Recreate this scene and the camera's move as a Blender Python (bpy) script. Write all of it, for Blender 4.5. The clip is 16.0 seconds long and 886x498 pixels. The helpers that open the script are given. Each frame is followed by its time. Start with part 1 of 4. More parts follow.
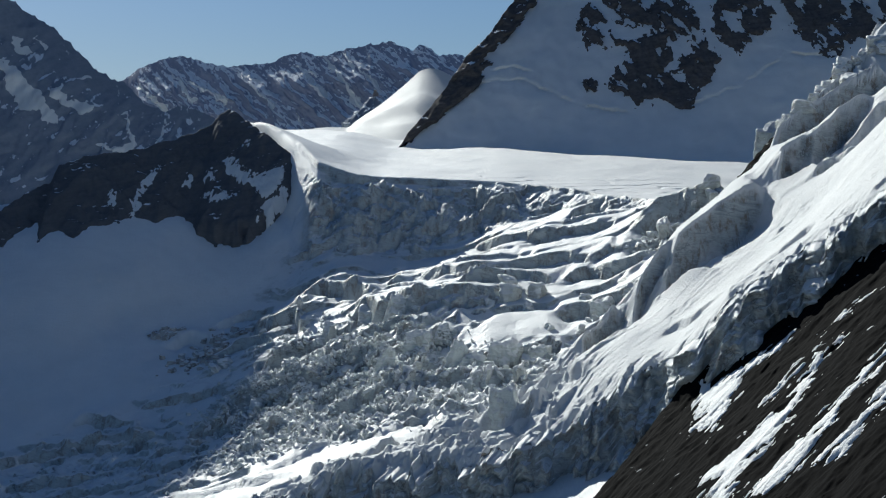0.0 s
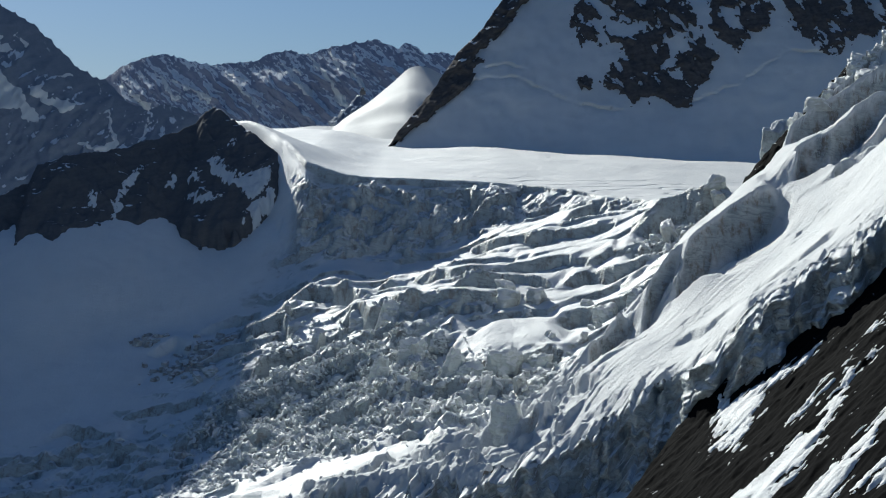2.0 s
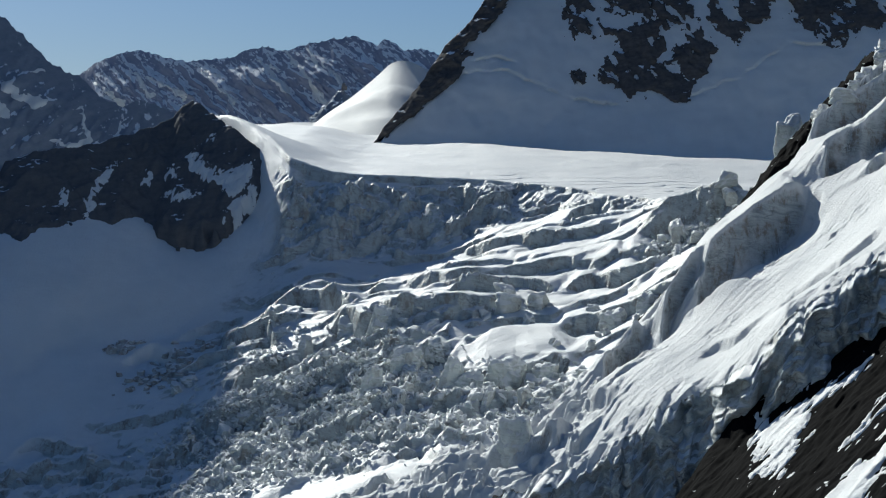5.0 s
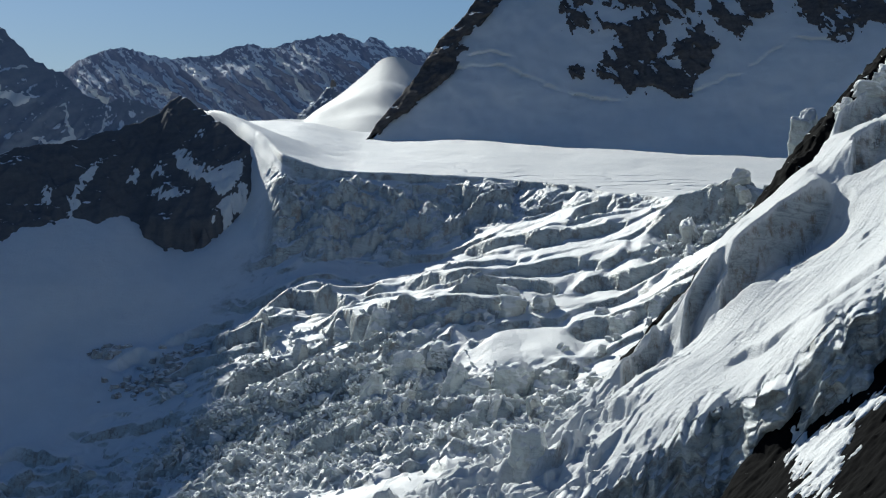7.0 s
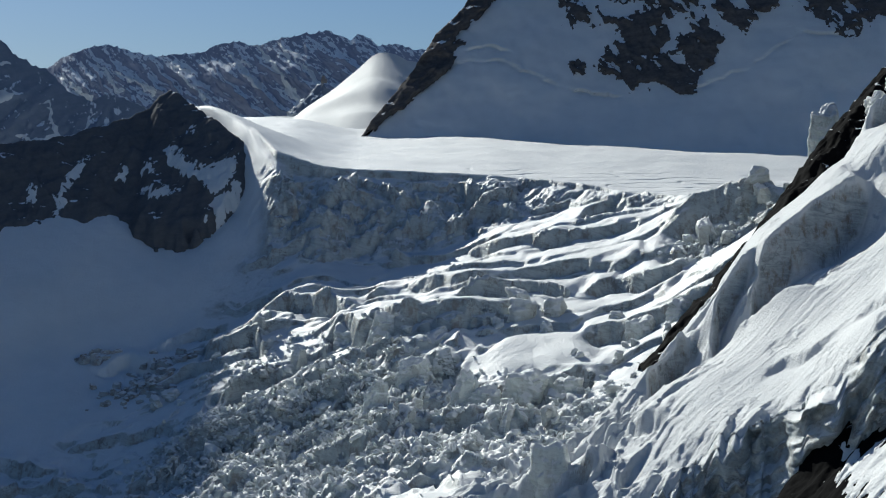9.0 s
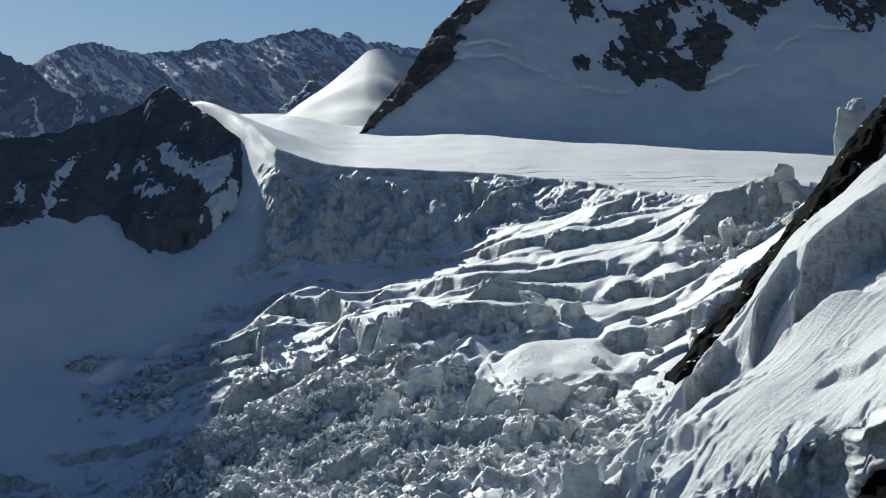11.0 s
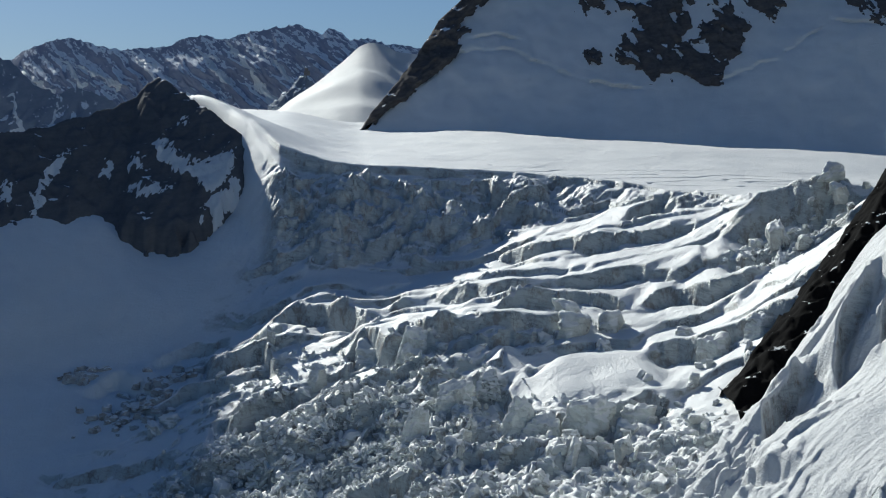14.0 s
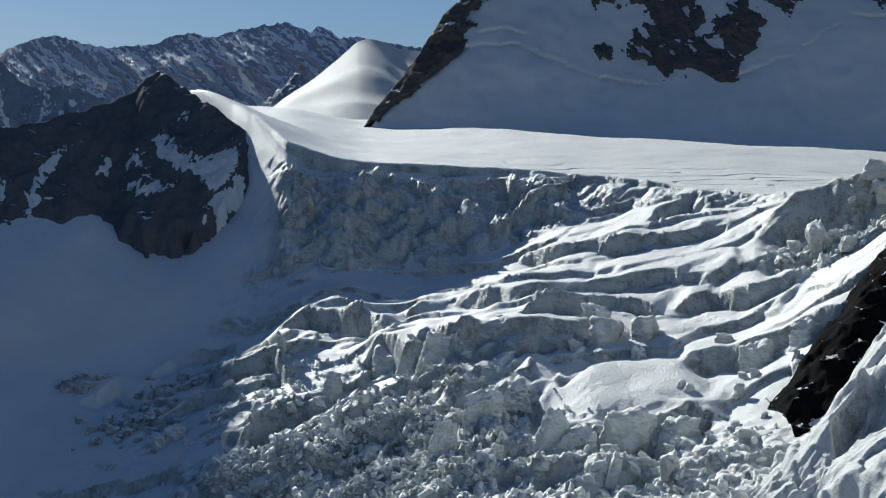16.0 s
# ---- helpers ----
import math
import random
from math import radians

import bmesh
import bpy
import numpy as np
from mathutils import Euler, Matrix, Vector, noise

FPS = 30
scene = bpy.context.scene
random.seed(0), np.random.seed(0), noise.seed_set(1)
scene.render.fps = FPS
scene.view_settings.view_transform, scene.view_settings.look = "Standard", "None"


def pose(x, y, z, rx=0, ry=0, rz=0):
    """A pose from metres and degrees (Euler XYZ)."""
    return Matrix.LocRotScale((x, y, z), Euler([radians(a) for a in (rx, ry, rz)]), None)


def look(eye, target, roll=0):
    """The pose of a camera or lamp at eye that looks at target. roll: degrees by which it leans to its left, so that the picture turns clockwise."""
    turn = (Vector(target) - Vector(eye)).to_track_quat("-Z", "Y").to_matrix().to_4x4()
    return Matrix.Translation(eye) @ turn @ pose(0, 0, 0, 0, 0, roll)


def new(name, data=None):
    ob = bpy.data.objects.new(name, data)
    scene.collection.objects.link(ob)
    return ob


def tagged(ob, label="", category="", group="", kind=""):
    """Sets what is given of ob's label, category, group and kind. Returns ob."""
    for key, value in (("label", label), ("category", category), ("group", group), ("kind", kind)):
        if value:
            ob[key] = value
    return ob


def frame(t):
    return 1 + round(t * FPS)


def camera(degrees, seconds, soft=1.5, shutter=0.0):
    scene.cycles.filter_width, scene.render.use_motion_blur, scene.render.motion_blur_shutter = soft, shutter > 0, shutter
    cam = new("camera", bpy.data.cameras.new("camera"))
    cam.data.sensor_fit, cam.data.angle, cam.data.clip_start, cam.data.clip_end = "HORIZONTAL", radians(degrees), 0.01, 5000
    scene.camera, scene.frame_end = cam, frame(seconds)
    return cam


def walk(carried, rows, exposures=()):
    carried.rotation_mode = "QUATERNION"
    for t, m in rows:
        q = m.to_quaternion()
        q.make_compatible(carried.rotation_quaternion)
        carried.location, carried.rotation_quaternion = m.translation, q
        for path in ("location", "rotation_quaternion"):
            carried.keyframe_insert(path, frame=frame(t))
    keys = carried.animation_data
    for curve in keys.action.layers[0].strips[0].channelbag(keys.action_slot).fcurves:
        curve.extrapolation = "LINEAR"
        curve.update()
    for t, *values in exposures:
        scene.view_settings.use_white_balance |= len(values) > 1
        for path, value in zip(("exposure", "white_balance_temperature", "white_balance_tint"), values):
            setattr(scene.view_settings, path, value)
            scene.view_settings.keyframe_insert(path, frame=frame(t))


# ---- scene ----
cam = camera(33.45, 16.0, soft=1.1)
walk(cam, [
    (0, pose(0.31, 0.08, -0.21, 88.183, -0.043, 0.002)),
    (1.5, pose(-4.45, 26.66, 1.12, 88.153, -0.043, -0.474)),
    (3, pose(-9.15, 52.85, 1.44, 88.128, -0.047, -0.951)),
    (4.2, pose(-13.10, 73.60, 1.30, 88.110, -0.054, -1.331)),
    (5.3, pose(-17.01, 92.54, 1.02, 88.093, -0.062, -1.679)),
    (6.5, pose(-21.69, 113.15, 0.69, 88.073, -0.075, -2.056)),
    (8, pose(-28.26, 138.92, 0.38, 88.047, -0.095, -2.526)),
    (9.4, pose(-35.17, 163.05, 0.29, 88.022, -0.119, -2.962)),
    (10.8, pose(-42.82, 187.32, 0.39, 87.998, -0.148, -3.397)),
    (12, pose(-49.92, 208.27, 0.56, 87.980, -0.178, -3.769)),
    (13.3, pose(-58.08, 231.15, 0.71, 87.966, -0.215, -4.174)),
    (14.7, pose(-67.25, 256.04, 0.63, 87.961, -0.260, -4.612)),
    (16, pose(-75.90, 279.39, 0.08, 87.969, -0.309, -5.025)),
], [(0, -0.07, 5120, 10), (16, -0.07, 5120, 10)])

# ---- world, sun ----
SUN_AZ, SUN_EL = 25.5, 31.0          # degrees to the left of +y, and above the horizon
world = bpy.data.worlds.new("sky")
scene.world = world
world.use_nodes = True
wn = world.node_tree
sky = wn.nodes.new("ShaderNodeTexSky")
sky.sky_type, sky.sun_disc = "NISHITA", False
sky.sun_elevation, sky.sun_rotation = radians(SUN_EL), radians(-SUN_AZ)
sky.altitude, sky.air_density, sky.dust_density, sky.ozone_density = 2200, 1.5, 2.2, 4.0
wn.links.new(sky.outputs[0], wn.nodes["Background"].inputs[0])
wn.nodes["Background"].inputs[1].default_value = 0.0445
sun_lamp = bpy.data.lights.new("sun", "SUN")
sun_lamp.energy, sun_lamp.angle, sun_lamp.color = 6.4, radians(0.5), (1.0, 0.865, 0.615)
sun = new("sun", sun_lamp)
a, e = radians(SUN_AZ), radians(SUN_EL)
SUN_DIR = Vector((-math.sin(a) * math.cos(e), math.cos(a) * math.cos(e), math.sin(e)))
sun.matrix_world = look(SUN_DIR * 100, (0, 0, 0))


# ---- noise on arrays ----
def hashed(ix, iy, seed):
    h = (ix.astype(np.int64) * 374761393 + iy.astype(np.int64) * 668265263 + seed * 974711) & 0x7FFFFFFF
    h = ((h ^ (h >> 13)) * 1274126177) & 0x7FFFFFFF
    h = ((h ^ (h >> 16)) * 2246822519) & 0x7FFFFFFF
    return (h ^ (h >> 15)) & 0xFFFFFF


def rnd(ix, iy, seed):
    return hashed(ix, iy, seed) / 16777216.0


def perlin(x, y, seed=0):
    ix, iy = np.floor(x), np.floor(y)
    fx, fy = x - ix, y - iy
    ux, uy = fx * fx * fx * (fx * (fx * 6 - 15) + 10), fy * fy * fy * (fy * (fy * 6 - 15) + 10)

    def corner(dx, dy):
        ang = rnd(ix + dx, iy + dy, seed) * 2 * np.pi
        return np.cos(ang) * (fx - dx) + np.sin(ang) * (fy - dy)
    low = corner(0, 0) * (1 - ux) + corner(1, 0) * ux
    high = corner(0, 1) * (1 - ux) + corner(1, 1) * ux
    return (low * (1 - uy) + high * uy) * 1.5


def fbm(x, y, size, octaves=4, seed=0, gain=0.5):
    total, amp = 0.0, 1.0
    for k in range(octaves):
        total = total + amp * perlin(x / size, y / size, seed + 17 * k)
        size, amp = size * 0.5, amp * gain
    return total


def ridged(x, y, size, octaves=4, seed=0, gain=0.5):
    total, amp = 0.0, 1.0
    for k in range(octaves):
        total = total + amp * (1 - 2 * np.abs(perlin(x / size, y / size, seed + 17 * k)))
        size, amp = size * 0.5, amp * gain
    return total


def cells(x, y, sx, sy, seed):
    """Nearest cell: random numbers of the cell, offset from its centre and distance to its border."""
    px, py = x / sx, y / sy
    ix, iy = np.floor(px), np.floor(py)
    f1, f2 = np.full(x.shape, 9.0), np.full(x.shape, 9.0)
    idx, idy, ox, oy = np.zeros(x.shape), np.zeros(x.shape), np.zeros(x.shape), np.zeros(x.shape)
    for dx in (-1, 0, 1):
        for dy in (-1, 0, 1):
            cx, cy = ix + dx, iy + dy
            qx = cx + 0.15 + 0.7 * rnd(cx, cy, seed) - px
            qy = cy + 0.15 + 0.7 * rnd(cx, cy, seed + 1) - py
            d = np.sqrt(qx * qx + qy * qy)
            near = d < f1
            f2 = np.where(near, f1, np.minimum(f2, d))
            f1 = np.where(near, d, f1)
            idx, idy = np.where(near, cx, idx), np.where(near, cy, idy)
            ox, oy = np.where(near, -qx, ox), np.where(near, -qy, oy)
    return idx, idy, ox * sx, oy * sy, f2 - f1


def slabs(x, y, sx, sy, seed, jump, tilt_y, tilt_x, sharp):
    """Blocks with softened joints: each cell is a tilted plane of its own height."""
    px, py = x / sx, y / sy
    ix, iy = np.floor(px), np.floor(py)
    num, den = np.zeros(x.shape), np.zeros(x.shape)
    for dx in (-1, 0, 1):
        for dy in (-1, 0, 1):
            cx, cy = ix + dx, iy + dy
            qx = px - cx - 0.15 - 0.7 * rnd(cx, cy, seed)
            qy = py - cy - 0.15 - 0.7 * rnd(cx, cy, seed + 1)
            w = np.exp(-sharp * np.sqrt(qx * qx + qy * qy))
            h = (rnd(cx, cy, seed + 2) - 0.5) * jump + qy * sy * (tilt_y[0] + tilt_y[1] * rnd(cx, cy, seed + 3)) + qx * sx * (rnd(cx, cy, seed + 4) - 0.5) * tilt_x
            num, den = num + w * h, den + w
    return num / den


def smooth(a, b, v):
    t = np.clip((v - a) / (b - a), 0, 1)
    return t * t * (3 - 2 * t)


def line(v, xs, ys):
    return np.interp(v, xs, ys)


def bump2(x, y, cx, cy, rx, ry, turn=0.0):
    """1 at the centre of a turned ellipse, 0 past its rim."""
    c, s = math.cos(radians(turn)), math.sin(radians(turn))
    u, v = ((x - cx) * c + (y - cy) * s) / rx, (-(x - cx) * s + (y - cy) * c) / ry
    return np.clip(1 - u * u - v * v, 0, 1)


# ---- materials ----
def nodes_of(name):
    m = bpy.data.materials.new(name)
    m.use_nodes = True
    nt = m.node_tree
    return m, nt, nt.nodes["Principled BSDF"]


def add(nt, kind, **inputs):
    n = nt.nodes.new(kind)
    for k, v in inputs.items():
        n.inputs[k].default_value = v
    return n


def noise_node(nt, vec, scale, detail=6.0, rough=0.6, distort=0.0):
    n = nt.nodes.new("ShaderNodeTexNoise")
    n.inputs["Scale"].default_value, n.inputs["Detail"].default_value = scale, detail
    n.inputs["Roughness"].default_value, n.inputs["Distortion"].default_value = rough, distort
    if vec is not None:
        nt.links.new(vec, n.inputs["Vector"])
    return n.outputs["Fac"]


def ramp(nt, fac, *stops):
    n = nt.nodes.new("ShaderNodeValToRGB")
    n.color_ramp.elements[0].position, n.color_ramp.elements[1].position = stops[0][0], stops[-1][0]
    n.color_ramp.elements[0].color, n.color_ramp.elements[1].color = (*stops[0][1], 1), (*stops[-1][1], 1)
    for pos, col in stops[1:-1]:
        el = n.color_ramp.elements.new(pos)
        el.color = (*col, 1)
    nt.links.new(fac, n.inputs[0])
    return n.outputs[0]


def maths(nt, op, a, b=None, clamp=False):
    n = nt.nodes.new("ShaderNodeMath")
    n.operation, n.use_clamp = op, clamp
    for k, v in ((0, a), (1, b)):
        if v is None:
            continue
        if isinstance(v, (int, float)):
            n.inputs[k].default_value = v
        else:
            nt.links.new(v, n.inputs[k])
    return n.outputs[0]


def mapped(nt, v, a, b, c=0.0, d=1.0):
    n = nt.nodes.new("ShaderNodeMapRange")
    n.interpolation_type = "SMOOTHSTEP"
    nt.links.new(v, n.inputs["Value"])
    for k, val in (("From Min", a), ("From Max", b), ("To Min", c), ("To Max", d)):
        n.inputs[k].default_value = val
    return n.outputs[0]


def mixed(nt, fac, a, b):
    n = nt.nodes.new("ShaderNodeMix")
    n.data_type = "RGBA"
    for sock, v in ((n.inputs[0], fac), (n.inputs[6], a), (n.inputs[7], b)):
        if isinstance(v, tuple):
            sock.default_value = (*v, 1)
        elif isinstance(v, (int, float)):
            sock.default_value = v
        else:
            nt.links.new(v, sock)
    return n.outputs[2]


def stretched(nt, vec, sx, sy, sz, rot=(0, 0, 0)):
    n = nt.nodes.new("ShaderNodeMapping")
    n.vector_type = "TEXTURE"
    n.inputs["Scale"].default_value = (1 / sx, 1 / sy, 1 / sz)
    n.inputs["Rotation"].default_value = [radians(r) for r in rot]
    nt.links.new(vec, n.inputs["Vector"])
    return n.outputs[0]


def place_of(nt):
    g = nt.nodes.new("ShaderNodeNewGeometry")
    return g.outputs["Position"], g.outputs["Normal"]


def up_of(nt, normal):
    s = nt.nodes.new("ShaderNodeSeparateXYZ")
    nt.links.new(normal, s.inputs[0])
    return s.outputs[2]


def bumped(nt, bsdf, height, strength, dist):
    b = nt.nodes.new("ShaderNodeBump")
    b.inputs["Strength"].default_value, b.inputs["Distance"].default_value = strength, dist
    nt.links.new(height, b.inputs["Height"])
    nt.links.new(b.outputs[0], bsdf.inputs["Normal"])


def snow_ice(name, lo=0.50, hi=0.80, dirt=0.5, gloss=0.9, ice=((0.22, 0.25, 0.27), (0.43, 0.47, 0.49)), white=1.0, drifted=False):
    """Firn snow on what lies flat, banded grey-blue ice with silt on what stands steep."""
    m, nt, bsdf = nodes_of(name)
    pos, nor = place_of(nt)
    up = up_of(nt, nor)
    patch = noise_node(nt, pos, 0.09, 5)
    fine = noise_node(nt, pos, 0.9, 6, 0.65)
    up2 = maths(nt, "ADD", up, mapped(nt, patch, 0.3, 0.7, -0.1, 0.1))
    flat = mapped(nt, up2, lo, hi)
    if drifted:
        at = nt.nodes.new("ShaderNodeAttribute")
        at.attribute_name = "snow"
        flat = maths(nt, "MAXIMUM", flat, at.outputs["Fac"])
    bands = noise_node(nt, stretched(nt, pos, 0.10, 0.10, 0.42, (12, 9, 0)), 1.0, 7, 0.68, 1.6)
    icec = ramp(nt, bands, (0.30, ice[0]), (0.52, ice[1]), (0.72, (0.55, 0.61, 0.61)))
    silt = mapped(nt, noise_node(nt, stretched(nt, pos, 1, 1, 0.6), 0.2, 8, 0.75), 0.47, 0.64, 0.0, dirt)
    icec = mixed(nt, silt, icec, (0.21, 0.18, 0.15))
    crack = nt.nodes.new("ShaderNodeTexVoronoi")
    crack.feature = "DISTANCE_TO_EDGE"
    crack.inputs["Scale"].default_value = 0.16
    noisy = nt.nodes.new("ShaderNodeTexNoise")
    noisy.inputs["Scale"].default_value, noisy.inputs["Detail"].default_value = 0.2, 4
    nt.links.new(pos, noisy.inputs["Vector"])
    grown = nt.nodes.new("ShaderNodeVectorMath")
    grown.operation = "SCALE"
    grown.inputs["Scale"].default_value = 14.0
    nt.links.new(noisy.outputs["Color"], grown.inputs[0])
    shift = nt.nodes.new("ShaderNodeVectorMath")
    nt.links.new(pos, shift.inputs[0])
    nt.links.new(grown.outputs[0], shift.inputs[1])
    nt.links.new(shift.outputs[0], crack.inputs["Vector"])
    thin = maths(nt, "MULTIPLY", mapped(nt, crack.outputs["Distance"], 0.07, 0.0), mapped(nt, noise_node(nt, pos, 0.07, 3), 0.5, 0.66))
    icec = mixed(nt, maths(nt, "MULTIPLY", thin, 0.75), icec, (0.09, 0.10, 0.11))
    snowc = ramp(nt, noise_node(nt, pos, 0.03, 7, 0.6), (0.3, tuple(white * v for v in (0.66, 0.68, 0.69))), (0.65, tuple(white * v for v in (0.745, 0.755, 0.755))))
    dust = mapped(nt, noise_node(nt, pos, 0.35, 8, 0.75), 0.60, 0.78, 0.0, 0.35 * dirt)
    snowc = mixed(nt, dust, snowc, (0.46, 0.43, 0.40))
    isle = nt.nodes.new("ShaderNodeNewGeometry").outputs["Random Per Island"]
    icec = mixed(nt, mapped(nt, isle, 0.0, 1.0, 0.0, 0.3), icec, (0.32, 0.31, 0.29))
    nt.links.new(mixed(nt, flat, icec, snowc), bsdf.inputs["Base Color"])
    rough = nt.nodes.new("ShaderNodeMapRange")
    nt.links.new(flat, rough.inputs[0])
    rough.inputs[3].default_value, rough.inputs[4].default_value = 0.45, 0.62
    nt.links.new(rough.outputs[0], bsdf.inputs["Roughness"])
    spec = nt.nodes.new("ShaderNodeMapRange")
    nt.links.new(flat, spec.inputs[0])
    spec.inputs[3].default_value, spec.inputs[4].default_value = 0.25, gloss
    nt.links.new(spec.outputs[0], bsdf.inputs["Specular IOR Level"])
    h = maths(nt, "ADD", maths(nt, "MULTIPLY", fine, 0.6), maths(nt, "MULTIPLY", bands, 0.5))
    bumped(nt, bsdf, maths(nt, "SUBTRACT", h, maths(nt, "MULTIPLY", maths(nt, "MULTIPLY", thin, maths(nt, "SUBTRACT", 1.0, flat)), 0.5)), 0.8, 1.0)
    return m


def rock_snow(name, dark, light, amount, scale, steep=0.55, attr=False, streak=None, snow=(0.80, 0.81, 0.82)):
    """Bare rock, with snow where it lies flatter, in streaks, and where the 'snow' attribute says so."""
    m, nt, bsdf = nodes_of(name)
    pos, nor = place_of(nt)
    up = up_of(nt, nor)
    grain = noise_node(nt, pos, scale * 6, 8, 0.7)
    broad = noise_node(nt, pos, scale, 8, 0.65)
    beds = noise_node(nt, stretched(nt, pos, scale * 1.2, scale * 1.2, scale * 7, (14, -9, 0)), 1.0, 5, 0.6, 0.4)
    col = ramp(nt, maths(nt, "ADD", maths(nt, "MULTIPLY", grain, 0.5), maths(nt, "MULTIPLY", beds, 0.5)),
               (0.35, dark), (0.65, light))
    if streak:
        vec = stretched(nt, pos, *streak[0], streak[1])
        where = noise_node(nt, vec, 1.0, 6, 0.62, 0.3)
    else:
        where = broad
    v = maths(nt, "ADD", maths(nt, "MULTIPLY", maths(nt, "SUBTRACT", up, steep), 0.9), where)
    v = maths(nt, "ADD", v, maths(nt, "MULTIPLY", maths(nt, "SUBTRACT", grain, 0.5), 0.25))
    cover = mapped(nt, v, 1 - amount, 1 - amount + 0.05)
    if attr:
        at = nt.nodes.new("ShaderNodeAttribute")
        at.attribute_name = "snow"
        ragged = maths(nt, "ADD", at.outputs["Fac"], maths(nt, "MULTIPLY", maths(nt, "SUBTRACT", grain, 0.5), 0.7))
        cover = maths(nt, "MAXIMUM", cover, mapped(nt, ragged, 0.45, 0.55))
    nt.links.new(mixed(nt, cover, col, snow), bsdf.inputs["Base Color"])
    bsdf.inputs["Roughness"].default_value = 0.85
    bsdf.inputs["Specular IOR Level"].default_value = 0.02
    bumped(nt, bsdf, maths(nt, "ADD", grain, beds), 0.7, 0.35 / scale * 0.06)
    return m


MAT_ICE = snow_ice("firn_and_ice", 0.58, 0.82, 0.8, 0.9, ((0.29, 0.33, 0.34), (0.52, 0.57, 0.57)), drifted=True)
MAT_RIDGE = snow_ice("firn_and_ice_of_the_ridge", 0.08, 0.34, 1.1, 0.12, white=0.92)
MAT_CLIFF = snow_ice("grey_cliff_ice", 0.42, 0.72, 0.7, 0.4, ((0.28, 0.32, 0.34), (0.50, 0.55, 0.56)))
MAT_SNOW = snow_ice("wind_packed_snow", 0.2, 0.4, 0.2, 0.1, white=0.86)
MAT_WALL = snow_ice("shaded_wall_snow", -0.6, -0.5, 0.15, 0.1)
MAT_GULLY = snow_ice("far_gully_snow", -0.6, -0.5, 0.3, 0.2)
MAT_PATCH = snow_ice("old_patchy_snow", -0.6, -0.5, 0.5, 0.3)
MAT_SPUR = rock_snow("dark_gneiss_with_snow", (0.094, 0.097, 0.105), (0.140, 0.139, 0.142), 0.12, 0.05, attr=True)
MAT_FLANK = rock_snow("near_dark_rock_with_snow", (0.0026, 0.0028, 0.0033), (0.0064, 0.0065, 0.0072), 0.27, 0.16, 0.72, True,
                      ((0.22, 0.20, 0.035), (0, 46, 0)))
MAT_CRAG = rock_snow("brown_grey_crag", (0.070, 0.066, 0.066), (0.135, 0.124, 0.118), 0.34, 0.06, 0.72)
# pale blue distance haze is painted into this rock's base colours
MAT_FAR = rock_snow("far_hazed_rock_with_snow", (0.230, 0.255, 0.345), (0.310, 0.335, 0.425), 0.33, 0.012, 0.50, False,
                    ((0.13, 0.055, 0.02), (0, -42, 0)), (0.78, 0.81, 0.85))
# rock colours lightened and blued to stand in for haze
MAT_LEFT = rock_snow("haze_toned_rock_with_snow", (0.180, 0.215, 0.275), (0.255, 0.285, 0.345), 0.27, 0.016, 0.50, False,
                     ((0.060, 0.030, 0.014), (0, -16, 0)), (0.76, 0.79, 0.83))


# ---- mesh helpers ----
def sheet(name, X, Y, Z, material, parent=None, keep=None, snow=None):
    """A grid of points as one mesh; faces are kept where keep is true."""
    rows, cols = X.shape
    co = np.stack([X, Y, Z], -1).reshape(-1, 3)
    idx = np.arange(rows * cols).reshape(rows, cols)
    quads = np.stack([idx[:-1, :-1], idx[:-1, 1:], idx[1:, 1:], idx[1:, :-1]], -1)
    if keep is not None:
        k = keep[:-1, :-1] | keep[:-1, 1:] | keep[1:, 1:] | keep[1:, :-1]
        quads = quads[k]
    quads = quads.reshape(-1, 4)
    used = np.unique(quads)
    remap = np.zeros(rows * cols, np.int64)
    remap[used] = np.arange(len(used))
    co, quads = co[used], remap[quads]
    me = bpy.data.meshes.new(name)
    me.vertices.add(len(co))
    me.vertices.foreach_set("co", co.astype(np.float32).ravel())
    me.loops.add(quads.size)
    me.loops.foreach_set("vertex_index", quads.astype(np.int32).ravel())
    me.polygons.add(len(quads))
    me.polygons.foreach_set("loop_start", np.arange(0, quads.size, 4, dtype=np.int32))
    me.update(calc_edges=True)
    me.polygons.foreach_set("use_smooth", np.ones(len(quads), bool))
    if snow is not None:
        layer = me.attributes.new("snow", "FLOAT", "POINT")
        layer.data.foreach_set("value", snow.reshape(-1)[used].astype(np.float32))
    me.materials.append(material)
    ob = new(name, me)
    ob.parent = parent
    return ob


def steps(*spans):
    """Grid lines: (from, to, step) spans, one after the other."""
    out = [np.arange(a, b, s) for a, b, s in spans]
    return np.concatenate(out + [np.array([spans[-1][1]])])


# ---- glacier ----
XS = np.array([-420, -330, -260, -200, -150, -110, -70, -30, 10, 50, 90, 130, 170, 220, 290.0])
SECTIONS = []


def section(y, heights):
    SECTIONS.append((y, heights))


